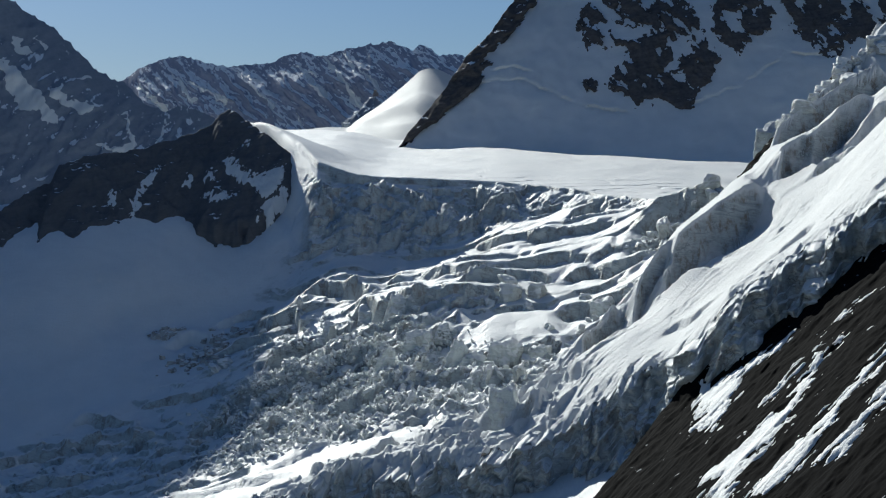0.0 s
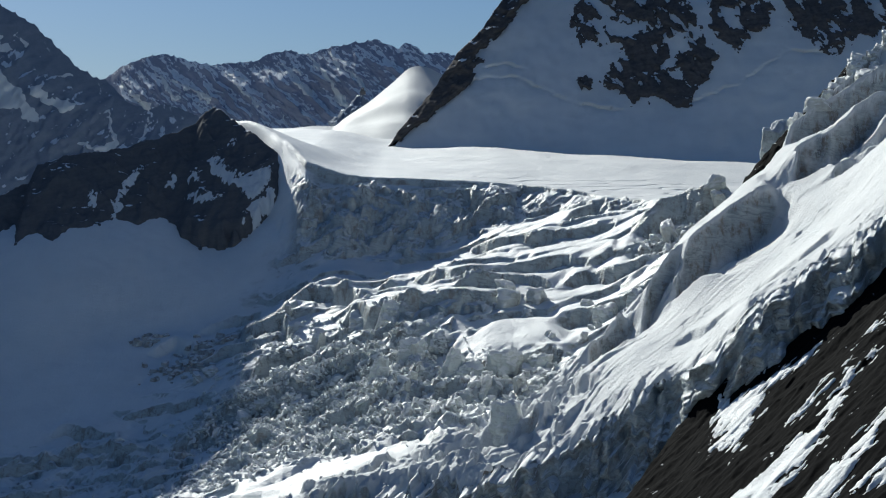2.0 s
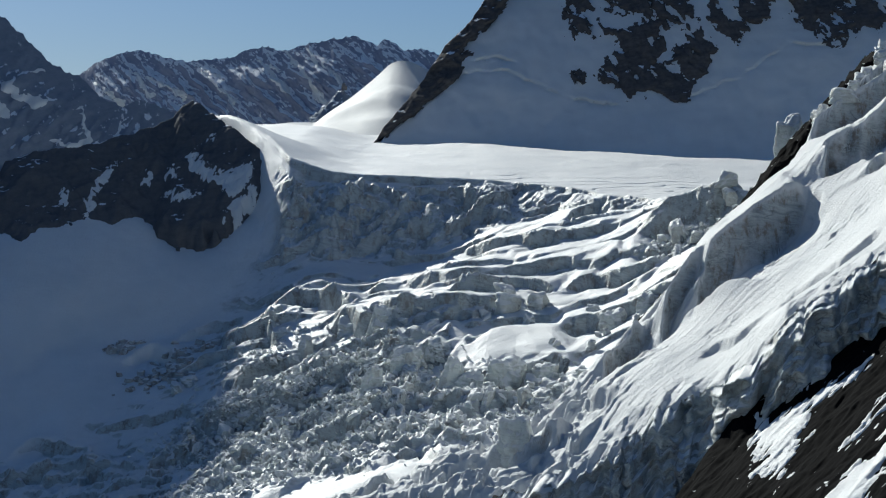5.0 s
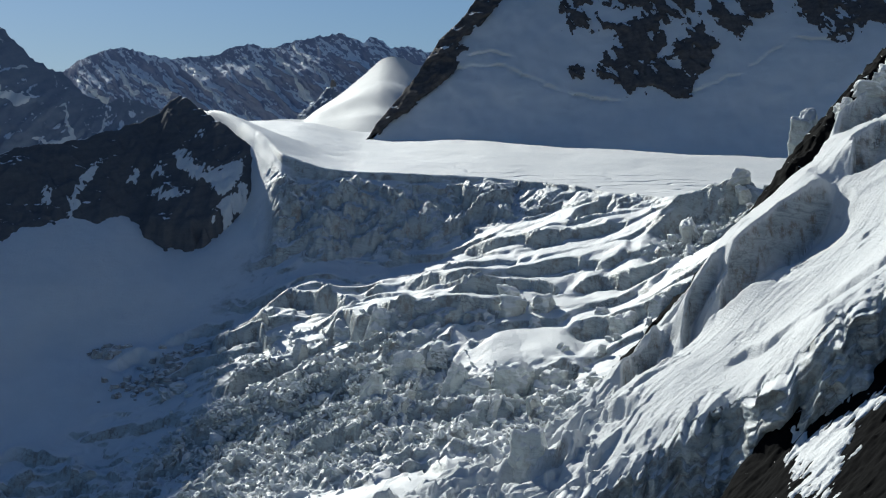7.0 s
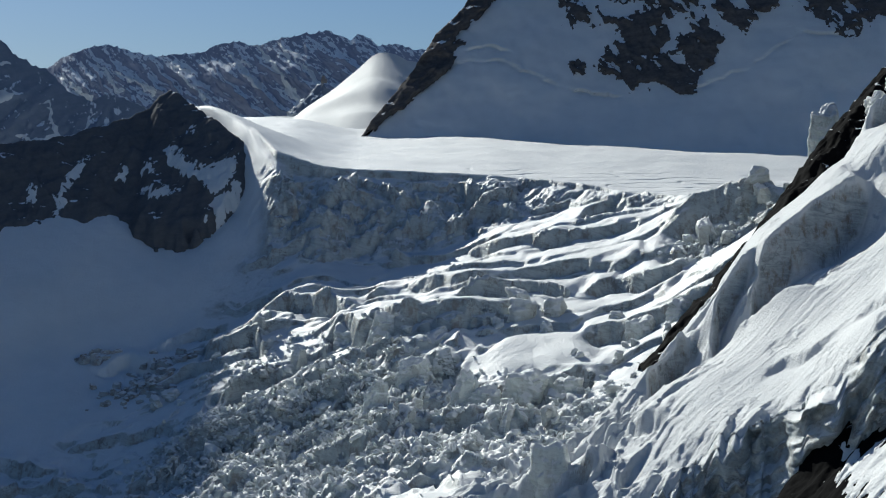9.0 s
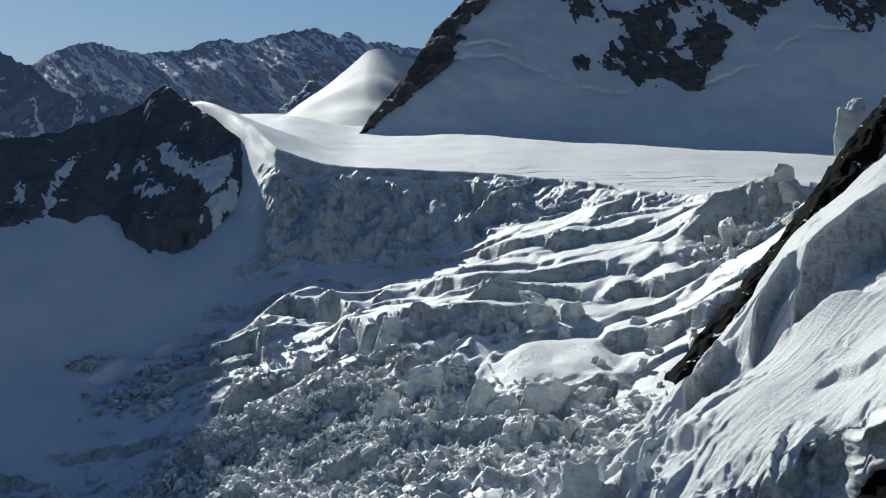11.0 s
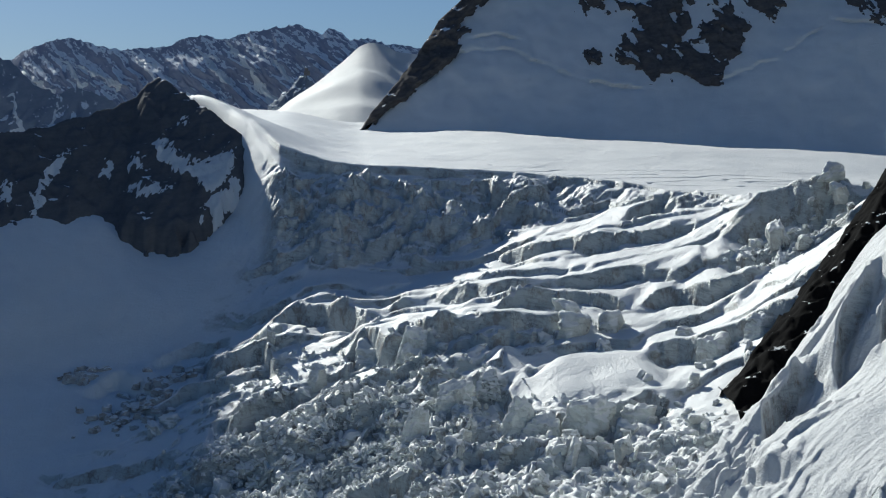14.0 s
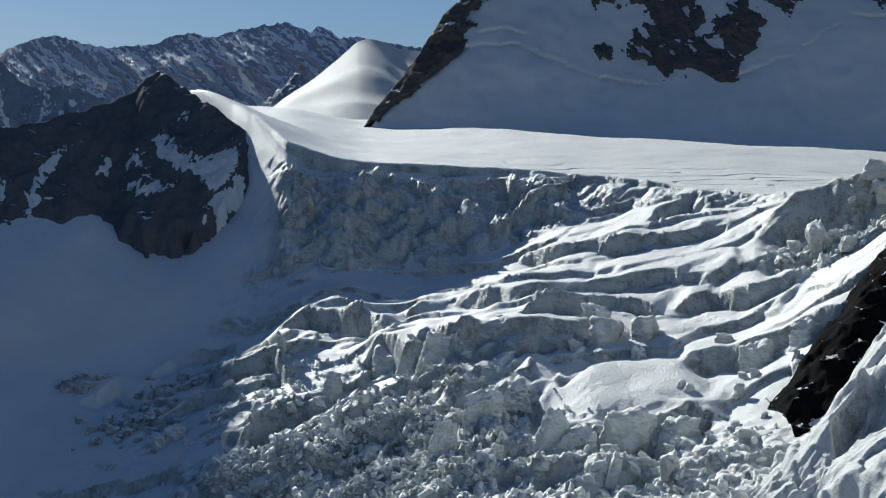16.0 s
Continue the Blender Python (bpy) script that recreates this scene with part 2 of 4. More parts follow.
section(600, [-218, -201, -191, -178, -164, -153, -143, -135, -126, -112, -92, -66, -37, 3, 56])
section(680, [-200, -186, -178, -166, -151, -137, -125, -111, -105, -99, -83, -56, -21, 25, 81])
section(730, [-189, -176, -172, -161, -145, -133, -121, -108, -99, -93, -77, -48, -10, 38, 95])
section(770, [-181, -169, -166, -157, -142, -129, -118, -102, -93, -84, -66, -39, -2, 47, 103])
section(810, [-172, -162, -157, -149, -138, -124, -107, -89, -82, -73, -57, -29, 4, 51, 107])
section(850, [-161, -153, -145, -136, -125, -108, -92, -72, -59, -56, -47, -23, 6, 48, 107])
section(890, [-146, -137, -129, -120, -108, -91, -78, -59, -44, -42, -32, -10, 10, 47, 108])
section(930, [-125, -113, -107, -102, -96, -80, -61, -50, -39, -29, -16, 0, 17, 51, 108])
section(970, [-100, -83, -78, -84, -81, -70, -51, -46, -36, -18, -6, 5, 24, 57, 111])
section(1010, [-74, -54, -46, -51, -52, -42, -30, -30, -23, -8, 2, 14, 34, 65, 116])
section(1060, [-45, -25, -14, -16, -23, -8, 4, 2, 4, 11, 21, 34, 52, 80, 126])
section(1110, [-21, -2, 7, 4, 0, 9, 21, 26, 29, 35, 44, 56, 73, 98, 140])


def hermite(v, knots, values):
    """Smooth curve through values[k] at knots[k]; values may hold one row per knot, matched to v."""
    values = np.asarray(values, float)
    slope = np.gradient(values, knots, axis=0)
    v = np.clip(v, knots[0], knots[-1])
    i = np.clip(np.searchsorted(knots, v) - 1, 0, len(knots) - 2)
    h = knots[i + 1] - knots[i]
    t = (v - knots[i]) / h
    if values.ndim > 1:
        h, t = h[:, None], t[:, None]
    a, b, p, q = values[i], values[i + 1], slope[i], slope[i + 1]
    return (2 * t**3 - 3 * t**2 + 1) * a + (t**3 - 2 * t**2 + t) * h * p + (3 * t**2 - 2 * t**3) * b + (t**3 - t**2) * h * q


def lower_grid(xs, ys):
    """The lower glacier's heights on grid lines."""
    sy = np.array([s[0] for s in SECTIONS], float)
    rows = np.array([hermite(xs, XS, s[1]) for s in SECTIONS])
    return hermite(ys, sy, rows)


LIP_X = np.array([-420, -230, -167, -148, -122, -110, -104, -96, -90, -76, -25, 43, 84, 123, 162, 200, 300.0])
LIP_Y = np.array([1560, 1250, 1178, 1166, 1136, 1117, 1102, 1083, 1070, 1059, 1056, 1050, 1011, 950, 893, 870, 850.0])
LEDGES = []


def ledge(points, height, front=5.0, back=14.0, ahead=12.0):
    """An ice step: a crest along points, left to right, that falls towards the valley by height."""
    LEDGES.append((points, height, 0.7 * front, back, ahead))


def ledge_relief(x, y, ledges, seed, high=0.35, wander=1.0):
    """The sum of all steps at the grid's points."""
    total = np.zeros(x.shape)
    for k, (points, height, front, back, ahead) in enumerate(ledges):
        p = np.array(points, float)
        reach = 3.2 * max(back, ahead)
        box = (x > p[:, 0].min() - reach) & (x < p[:, 0].max() + reach) & (y > p[:, 1].min() - reach) & (y < p[:, 1].max() + reach)
        if not box.any():
            continue
        qx, qy = x[box], y[box]
        qx, qy = (qx + 2.0 * perlin(qx / 9, qy / 9, seed + k) + 4 * wander * perlin(qx / 24, qy / 24, seed + 30 + k),
                  qy + 2.4 * perlin(qx / 10, qy / 14, seed + 50 + k) + 0.6 * perlin(qx / 2.6, qy / 4, seed + 90 + k) + 6 * wander * perlin(qx / 22, qy / 30, seed + 70 + k))
        best, along, off = np.full(qx.shape, 1e9), np.zeros(qx.shape), np.zeros(qx.shape)
        lengths = np.hypot(*(p[1:] - p[:-1]).T)
        start, whole = 0.0, lengths.sum()
        for (x0, y0), (x1, y1), ln in zip(p[:-1], p[1:], lengths):
            dx, dy = (x1 - x0) / ln, (y1 - y0) / ln
            t = np.clip((qx - x0) * dx + (qy - y0) * dy, 0, ln)
            ex, ey = qx - x0 - t * dx, qy - y0 - t * dy
            d = np.hypot(ex, ey)
            side = dx * ey - dy * ex
            near = d < best
            best, along, off = np.where(near, d, best), np.where(near, start + t, along), np.where(near, np.where(side >= 0, d, -d), off)
            start += ln
        ends = smooth(0, 0.16, along / whole) * smooth(1, 0.84, along / whole)
        behind = high * np.exp(-(np.clip(off, 0, None) / back) ** 1.3)
        fore = (high - 1) * np.exp(-(np.clip(-off - front, 0, None) / (0.75 * ahead)) ** 1.3)
        mixv = smooth(-front, 0, off)
        uneven = np.clip(1 + 0.55 * wander * perlin(along / 17, along * 0 + 3.3, seed + 20 + k), 0.4, 1.5)
        total[box] += height * uneven * ends * (behind * mixv + fore * (1 - mixv))
    return total


# steps of the icefall, from the head wall down
ledge([(-77, 1046), (-40, 1036), (0, 1034), (40, 1030)], 9, 5, 10, 10)
ledge([(-70, 1022), (-30, 1012), (10, 1012)], 8, 5, 10, 10)
ledge([(20, 1040), (32, 1026), (44, 1006)], 9, 5, 14, 10)
ledge([(52, 1000), (70, 996), (84, 990)], 7, 4, 10, 8)
ledge([(78, 957), (89, 966), (106, 968), (127, 960), (143, 945)], 10, 6, 22, 14)
ledge([(20, 984), (32, 964), (46, 954), (64, 944), (87, 932), (108, 920)], 9, 5, 22, 12)
ledge([(39, 909), (59, 904), (74, 899), (82, 886)], 8, 5, 16, 10)
ledge([(-40, 938), (-22, 930), (-6, 918), (12, 908), (30, 908), (46, 909)], 7, 8, 24, 14)
ledge([(-90, 940), (-79, 960), (-63, 952), (-49, 926), (-40, 912)], 14, 7, 16, 12)
ledge([(8, 880), (31, 884), (52, 887), (65, 870)], 9, 4, 16, 9)
ledge([(-60, 895), (-49, 899), (-36, 880), (-18, 862)], 19, 5, 16, 16)
ledge([(-37, 877), (-29, 879), (-20, 862)], 6, 3, 8, 6)
ledge([(-14, 866), (0, 862), (24, 859), (39, 853)], 8, 5, 16, 9)
ledge([(68, 873), (85, 872), (96, 868), (119, 855)], 9, 5, 18, 10)
ledge([(56, 824), (76, 824), (91, 818), (104, 809), (122, 802)], 9, 6, 16, 10)
ledge([(112, 880), (128, 872), (144, 868), (160, 890)], 9, 5, 14, 10)
ledge([(2, 803), (14, 796), (27, 791), (37, 787), (55, 791), (70, 780)], 15, 6, 20, 16)
ledge([(-10, 829), (0, 832), (8, 820)], 8, 4, 8, 8)
ledge([(-108, 866), (-97, 874), (-86, 879), (-73, 868)], 18, 6, 14, 14)
ledge([(-136, 842), (-118, 843), (-102, 842), (-85, 836), (-74, 820)], 17, 12, 14, 16)
ledge([(-62, 774), (-44, 771), (-27, 763)], 12, 8, 14, 14)
ledge([(-125, 952), (-104, 930), (-94, 927), (-85, 910)], 12, 5, 14, 12)
ledge([(-101, 946), (-90, 940), (-80, 934)], 7, 4, 8, 8)
ledge([(-65, 834), (-46, 824), (-31, 808)], 9, 6, 10, 10)
ledge([(5, 750), (22, 756), (38, 751)], 8, 5, 10, 10)
ledge([(-178, 950), (-163, 960), (-141, 940)], 9, 6, 10, 10)
ledge([(-153, 966), (-133, 975), (-108, 976)], 6, 5, 10, 10)
ledge([(-222, 874), (-202, 871), (-175, 849)], 7, 5, 9, 9)
ledge([(-214, 845), (-184, 841), (-150, 816)], 7, 5, 9, 9)
ledge([(-250, 850), (-225, 846), (-205, 838)], 6, 5, 9, 9)
ledge([(-110, 780), (-90, 776), (-66, 760)], 10, 6, 12, 12)
ledge([(112, 906), (134, 900), (152, 894), (170, 888), (186, 884)], 20, 25, 14, 24)
ledge([(-60, 725), (-25, 715), (10, 700)], 5, 7, 14, 12)


def plateau(x, y):
    z = 17 + 0.112 * (y - 1056) - 0.02 * (x + 25)
    z = z + 29 * smooth(-60, -165, x) * smooth(1035, 1110, y) * (1 - smooth(1145, 1230, y)) + 8 * smooth(-40, -100, x)
    z = z + 10 * smooth(110, 180, x) * smooth(1000, 880, y)
    z = z + 0.022 * np.clip(y - 1056, 0, 260) * smooth(-40, 60, x)
    crest = line(x, [-40, 40, 110, 190, 280], [1400, 1290, 1230, 1185, 1140])
    z = z + line(x, [0, 110, 190, 280], [0, 2.0, 3.8, 6.5]) * smooth(1056, crest, y) - 0.17 * np.clip(y - crest, 0, 90) * smooth(0, 60, x)
    return z - 0.9 * np.clip(-178 - x, 0, None)


def glacier_height(x, y, low):
    lip = line(x, LIP_X, LIP_Y) + 7 * fbm(x, y * 0, 34, 3, 5) * smooth(-112, -84, x) + 0.5 * fbm(x, y * 0, 12, 2, 6) * smooth(-110, -75, x)
    width = line(x, [-160, -122, -104, -90, -76, 30, 84, 130], [22, 62, 72, 66, 56, 58, 26, 18]) + 8 * fbm(x, y, 30, 2, 9) * smooth(-112, -84, x)
    down = np.clip((lip - y) / width, 0, 1)
    cliffy = smooth(-114, -74, x)
    brink = 0.24 * smooth(0, 0.09, down) + 0.76 * down ** (1.15 + 0.35 * perlin(x / 26, y / 40, 19))
    lift = 1 - (brink * cliffy + smooth(0, 1, down) * (1 - cliffy))
    wx, wy = x + 8 * fbm(x, y, 34, 3, 21), y + 8 * fbm(x, y, 34, 3, 22)
    turn = radians(-14)
    ux, uy = wx * math.cos(turn) + wy * math.sin(turn), -wx * math.sin(turn) + wy * math.cos(turn)
    big = slabs(ux, uy, 44, 20, 3, 6, (-0.30, 0.16), 0.22, 26)
    deep = np.clip(perlin(ux / 60, uy / 9, 35), 0, 1)
    big = big - 2.5 * smooth(0.5, 0.75, deep)
    small = slabs(ux, uy, 12, 8, 8, 4.2, (-0.4, 0.6), 0.7, 20)
    rubble = slabs(x + fbm(x, y, 5, 2, 13), y, 3.6, 3.0, 12, 2.4, (-0.5, 1.0), 1.0, 16)
    left = line(y, [600, 680, 780, 845, 878, 905, 950, 1000, 1060], [-320, -310, -290, -268, -190, -150, -135, -105, -95])
    in_fall = smooth(left - 18, left + 22, x) * smooth(640, 690, y) * (1 - smooth(0.6, 1, lift))
    broken = 0.03 + 0.07 * smooth(20, -20, x) + 0.6 * smooth(0.0, 0.3, lift) + 0.9 * np.clip(2.5 * bump2(x, y, -50, 815, 95, 75), 0, 1)
    broken = broken + 0.45 * np.clip(2.5 * bump2(x, y, 14, 736, 75, 55), 0, 1) + 0.4 * smooth(-60, -100, x) + 0.5 * np.clip(1.6 * bump2(x, y, -200, 800, 85, 62), 0, 1) + 0.18 * np.clip(fbm(x, y, 45, 3, 23), 0, 1)
    broken = np.clip(broken, 0, 1) * (1 - 0.9 * np.clip(2 * bump2(x, y, 38, 815, 30, 20), 0, 1)) * (1 - 0.8 * np.clip(2 * bump2(x, y, -15, 980, 40, 30), 0, 1)) * (1 - 0.8 * np.clip(2 * bump2(x, y, 5, 915, 65, 36), 0, 1))
    lobe = np.clip(2 * bump2(x, y, 40, 814, 30, 24, -15), 0, 1)
    in_rubble = np.clip(bump2(x, y, -52, 805, 60, 58) * 2.2, 0, 1) + np.clip(bump2(x, y, -105, 825, 35, 22) * 2, 0, 1) + 0.8 * np.clip(bump2(x, y, 14, 736, 75, 55) * 2, 0, 1)
    in_rubble = np.clip(in_rubble + 0.8 * np.clip(2 * bump2(x, y, -70, 738, 85, 42), 0, 1) + 0.6 * np.clip(1.6 * bump2(x, y, -200, 800, 85, 62), 0, 1), 0, 1) * in_fall
    z = low + in_fall * (big * (0.4 + 0.6 * broken) * (1 - 0.85 * lobe) + 0.75 * small * broken * (1 - 0.75 * smooth(0, 0.25, lift))) + in_rubble * rubble
    z = z + 0.8 * ledge_relief(x, y, LEDGES, 300, 0.45) + 0.3 * fbm(x, y, 12, 4, 62) * in_fall * (1 - 0.7 * lobe) + 5 * smooth(0, 1, bump2(x, y, 42, 816, 34, 24, -15))
    z = z + in_rubble * (2.6 * ridged(x, y, 24, 3, 24) + 0.45 * slabs(x, y, 1.9, 1.7, 25, 1.6, (-0.5, 1.0), 0.9, 14))
    z = z + (1 - in_fall) * 1.2 * fbm(x, y, 40, 4, 61)
    top = plateau(x, y) + 0.8 * fbm(x, y, 60, 4, 71) - 1.0 * smooth(0.05, 0, np.abs(perlin(x / 60, y / 22, 72))) * smooth(0, -60, y - 1110) * smooth(0, 30, x)
    facets = slabs(ux + 0.3 * uy, uy, 26, 16, 83, 6, (-0.5, 0.8), 0.6, 34) + 0.9 * slabs(ux - 0.4 * uy, uy, 10, 6.5, 84, 3.8, (-0.8, 1.3), 0.9, 36) + 0.7 * slabs(x, y + 0.3 * x, 3.6, 2.6, 86, 2.2, (-0.8, 1.4), 1.0, 28)
    seams = smooth(0.10, 0.0, cells(ux + 3 * fbm(x, y, 9, 2, 87), uy, 11, 16, 88)[4])
    wall = (1.6 * fbm(x + y * 0.4, y * 0.6, 30, 3, 81) + facets - 1.8 * seams) * smooth(0.0, 0.12, lift) * smooth(0.76, 0.56, lift) * smooth(-104, -84, x) * (0.35 + 0.65 * smooth(85, 30, x))
    return z * (1 - lift) + top * lift + wall


gx = steps((-2600, -420, 60), (-420, -240, 3), (-240, 200, 0.8), (200, 320, 4), (320, 2600, 80))
gy = steps((-600, 560, 40), (560, 700, 2.5), (700, 1075, 0.8), (1075, 1160, 2.0), (1160, 1420, 4), (1420, 2100, 30), (2100, 4700, 200))
GX, GY = np.meshgrid(gx, gy)
LOW = lower_grid(gx, gy)
far_drop = np.clip(600 - GY, 0, None) * 0.16 + np.clip(np.abs(GX) - 420, 0, None) * 0.2
GZ = glacier_height(GX, GY, LOW) - far_drop
# broken faces of the steps
gzy, gzx = np.gradient(GZ, gy, gx)
breaks = smooth(0.75, 1.3, np.hypot(gzx, gzy)) * smooth(-210, -170, GX) * smooth(215, 195, GX) * smooth(700, 720, GY) * smooth(1062, 1040, GY)
QX, QY = GX + 3 * fbm(GX, GY, 11, 3, 64), GY + 3 * fbm(GX, GY, 11, 3, 65)
GZ = GZ + breaks * (0.7 * slabs(QX, QY, 12, 8, 67, 3.4, (-0.35, 0.5), 0.6, 30) + 0.35 * slabs(QX, QY, 4, 3.2, 68, 1.8, (-0.4, 0.6), 0.7, 24) - 1.2 * smooth(0.09, 0, cells(QX, QY, 12, 26, 69)[4]))
GZ = GZ - smooth(1420, 2100, GY) * 160
# unbroken snow on the shaded slope and in the couloir
bound = line(GY, [600, 680, 780, 845, 878, 905, 950, 1000, 1060], [-320, -310, -290, -268, -190, -150, -135, -105, -95])
drift = np.maximum(smooth(bound + 4, bound - 24, GX), smooth(-88, -102, GX) * smooth(1000, 1030, GY))
glacier = tagged(sheet("ground", GX, GY, GZ, MAT_ICE, snow=drift), "snow-covered glacier with a broken icefall of blue-grey ice", "glacier", kind="structure")

# ---- near ice ridge ----
RIDGE_X = np.array([-140, -60, 0, 29, 51, 74, 95, 110, 125, 150, 180, 230.0])
RIDGE_Y = np.array([540, 570, 600, 640, 670, 700, 740, 770.0])
RIDGE_ROWS = [
    [-190, -165, -150, -135, -118, -96, -64, -40, -28, -8, 22, 70],
    [-180, -150, -138, -122, -106, -80, -58, -37, -25, -6, 24, 72],
    [-170, -136, -118, -105, -92, -70, -57, -42, -30, -8, 24, 74],
    [-162, -124, -104, -91, -78, -60, -49, -38, -28, -9, 24, 76],
    [-158, -119, -98, -86, -72, -60, -43, -24, -16, -1, 20, 58],
    [-156, -116, -96, -82, -68, -57, -39, -20, -10, 9, 30, 68],
    [-154, -114, -94, -80, -66, -55, -36, -16, -4, 17, 38, 66],
    [-154, -114, -94, -80, -64, -48, -30, -18, -8, 10, 40, 92]]
rx = steps((-140, 230, 0.5))
ry = steps((535, 795, 0.5))
RX, RY = np.meshgrid(rx, ry)
edge_line = line(rx, [-140, -60, 0, 51, 66, 82, 95, 107, 123, 150, 200, 260], [650, 640, 622, 598, 594, 588, 577, 567, 556, 548, 540, 535])
edge_line = edge_line + 8 * fbm(rx, rx * 0, 30, 4, 101) + 2.5 * ridged(rx, rx * 0 + 7, 9, 3, 102) - 1
back = line(RX, [-140, -60, 29, 73, 90, 111, 150, 180, 260], [662, 658, 660, 686, 704, 713, 722, 760, 775]) + 4 * fbm(RX, RY, 18, 3, 103)
humps = [([(97, 666), (107, 679), (120, 685), (136, 688), (154, 690)], 24, 3, 24, 30), ([(154, 690), (162, 704), (176, 700), (190, 707), (206, 702)], 20, 3, 14, 22),
         ([(163, 738), (172, 744), (184, 743), (198, 742), (226, 740)], 22, 2.5, 9, 16), ([(178, 690), (186, 684), (197, 690), (210, 688)], 8, 3, 8, 10), ([(166, 664), (175, 675), (188, 662)], 9, 3, 6, 14),
         ([(85, 668), (91, 680), (107, 688)], 15, 3, 7, 20), ([(60, 660), (67, 674), (84, 686)], 15, 3, 7, 20),
         ([(120, 608), (134, 594), (150, 588)], 4, 4, 9, 7), ([(96, 622), (104, 612), (112, 604)], 3, 3, 7, 6),
         ([(44, 654), (55, 644), (66, 630)], 6, 3, 7, 7), ([(14, 644), (24, 641), (36, 637), (44, 630)], 14, 3, 7, 9)]
RZ = hermite(ry, RIDGE_Y, np.array([hermite(rx, RIDGE_X, r) for r in RIDGE_ROWS]))
WX, WY = RX + 5 * fbm(RX, RY, 20, 4, 118), RY + 5 * fbm(RX, RY, 20, 4, 119)
RZ = RZ + 1.0 * fbm(RX, RY, 34, 3, 104) + ledge_relief(RX, RY, humps, 500, 0.36, 0.35) + smooth(75, 40, RX) * (1.1 * slabs(WX, WY, 15, 9, 124, 5.0, (-0.2, 0.4), 0.5, 24) + 0.9 * slabs(WX, WY, 5, 4, 122, 2.8, (-0.5, 0.7), 0.8, 22))
shattered = smooth(-58, -40, RY - back) * smooth(122, 104, RX) * (0.45 + 0.55 * smooth(-0.2, 0.25, perlin(RX / 21, RY / 21, 133)))
RZ = RZ + shattered * (0.8 * slabs(WX, WY, 14, 9, 131, 4.5, (-0.35, 0.4), 0.4, 26) + 0.5 * slabs(WX, WY, 6, 4.5, 132, 2.4, (-0.35, 0.6), 0.6, 24) - 1.5)
heap = smooth(746, 752, RY) * smooth(165, 178, RX)
RZ = RZ + heap * (slabs(WX, WY, 20, 9, 120, 7, (-0.5, 0.4), 0.5, 30) + 0.7 * slabs(WX, WY, 8, 6, 121, 4, (-0.3, 0.6), 0.6, 24))
furrow = fbm((RY - RX * 0.45) * 0.8, RX * 0.06, 1.6, 3, 105)
rim = smooth(22, 0, RY - edge_line[None, :])
RZ = RZ + 0.22 * furrow + 0.12 * fbm(RX, RY, 7, 5, 108) + smooth(0.3, 0.55, perlin(RX / 23, RY / 17, 126)) * (0.6 * slabs(WX, WY, 5, 3.6, 125, 1.8, (-0.5, 1.0), 0.9, 18)) + (rim + 0.3 * heap) * (1.2 * fbm(RX, RY, 8, 4, 107) + 0.9 * slabs(WX, WY, 7, 5, 123, 3.2, (-0.4, 0.8), 0.8, 18))
gzy, gzx = np.gradient(RZ, 0.5)
steepness = smooth(0.9, 1.6, np.hypot(gzx - 0.7, gzy - 0.2))
RZ = RZ + steepness * (0.35 + 0.65 * smooth(0.1, 0.35, perlin(RX / 19, RY / 19, 129))) * (0.5 * fbm(RX, RY, 9, 3, 127) + 0.7 * slabs(WX, WY, 8, 5, 128, 3.0, (-0.7, 1.3), 0.8, 30))
RZ = RZ - np.clip(RY - back, 0, 34) * 1.1
ice_ridge = tagged(new("ice_ridge"), "steep sunlit ridge of furrowed snow over grey ice cliffs", "ice ridge")
sheet("snow_top", RX, np.maximum(RY, edge_line[None, :]), RZ,
      MAT_RIDGE, ice_ridge, keep=(RY > edge_line[None, :] - 0.1) & (RY < back + 34))
rim_z = np.array([np.interp(edge_line[i], ry, RZ[:, i]) for i in range(len(rx))])
cv = np.linspace(0, 1, 90)
CX, CV = np.meshgrid(rx, cv)
fall = 46 * CV
out = 9 * CV ** 0.8 + 0.6 * CV
relief = 3.0 * slabs(CX + 4 * fbm(CX, fall, 12, 3, 116), fall, 11, 15, 117, 2.2, (-0.1, 0.2), 0.25, 16) + 4.5 * ridged(CX + fall * 0.3, fall * 0.3, 24, 5, 106) + 1.5 * slabs(CX + 2 * fbm(CX, fall, 6, 3, 113), fall + 2 * fbm(CX, fall, 6, 3, 114), 6.5, 5, 115, 3.2, (-0.4, 0.8), 0.9, 24) + 1.6 * fbm(CX, fall, 6, 4, 110) + 1.0 * ridged(CX * 0.5, fall * 2.2, 7, 3, 112)
ease = smooth(0, 0.10, CV)
sheet("ice_cliff", CX - ease * relief * 0.45, edge_line[None, :] - out - ease * relief * 0.9 + 0.7, rim_z[None, :] - fall + 0.3, MAT_CLIFF, ice_ridge)


# ---- outlines ----
def outline_distance(px, pz, points):
    """Signed distance to a closed outline: below zero inside."""
    pts = np.array(points, float)
    inside, best = np.zeros(px.shape, bool), np.full(px.shape, 1e9)
    for (x0, z0), (x1, z1) in zip(pts, np.roll(pts, -1, 0)):
        dx, dz = x1 - x0, z1 - z0
        t = np.clip(((px - x0) * dx + (pz - z0) * dz) / (dx * dx + dz * dz + 1e-9), 0, 1)
        best = np.minimum(best, np.hypot(px - x0 - t * dx, pz - z0 - t * dz))
        cross = ((z0 > pz) != (z1 > pz)) & (px < (x1 - x0) * (pz - z0) / (z1 - z0 + 1e-12) + x0)
        inside ^= cross
    return np.where(inside, -best, best)


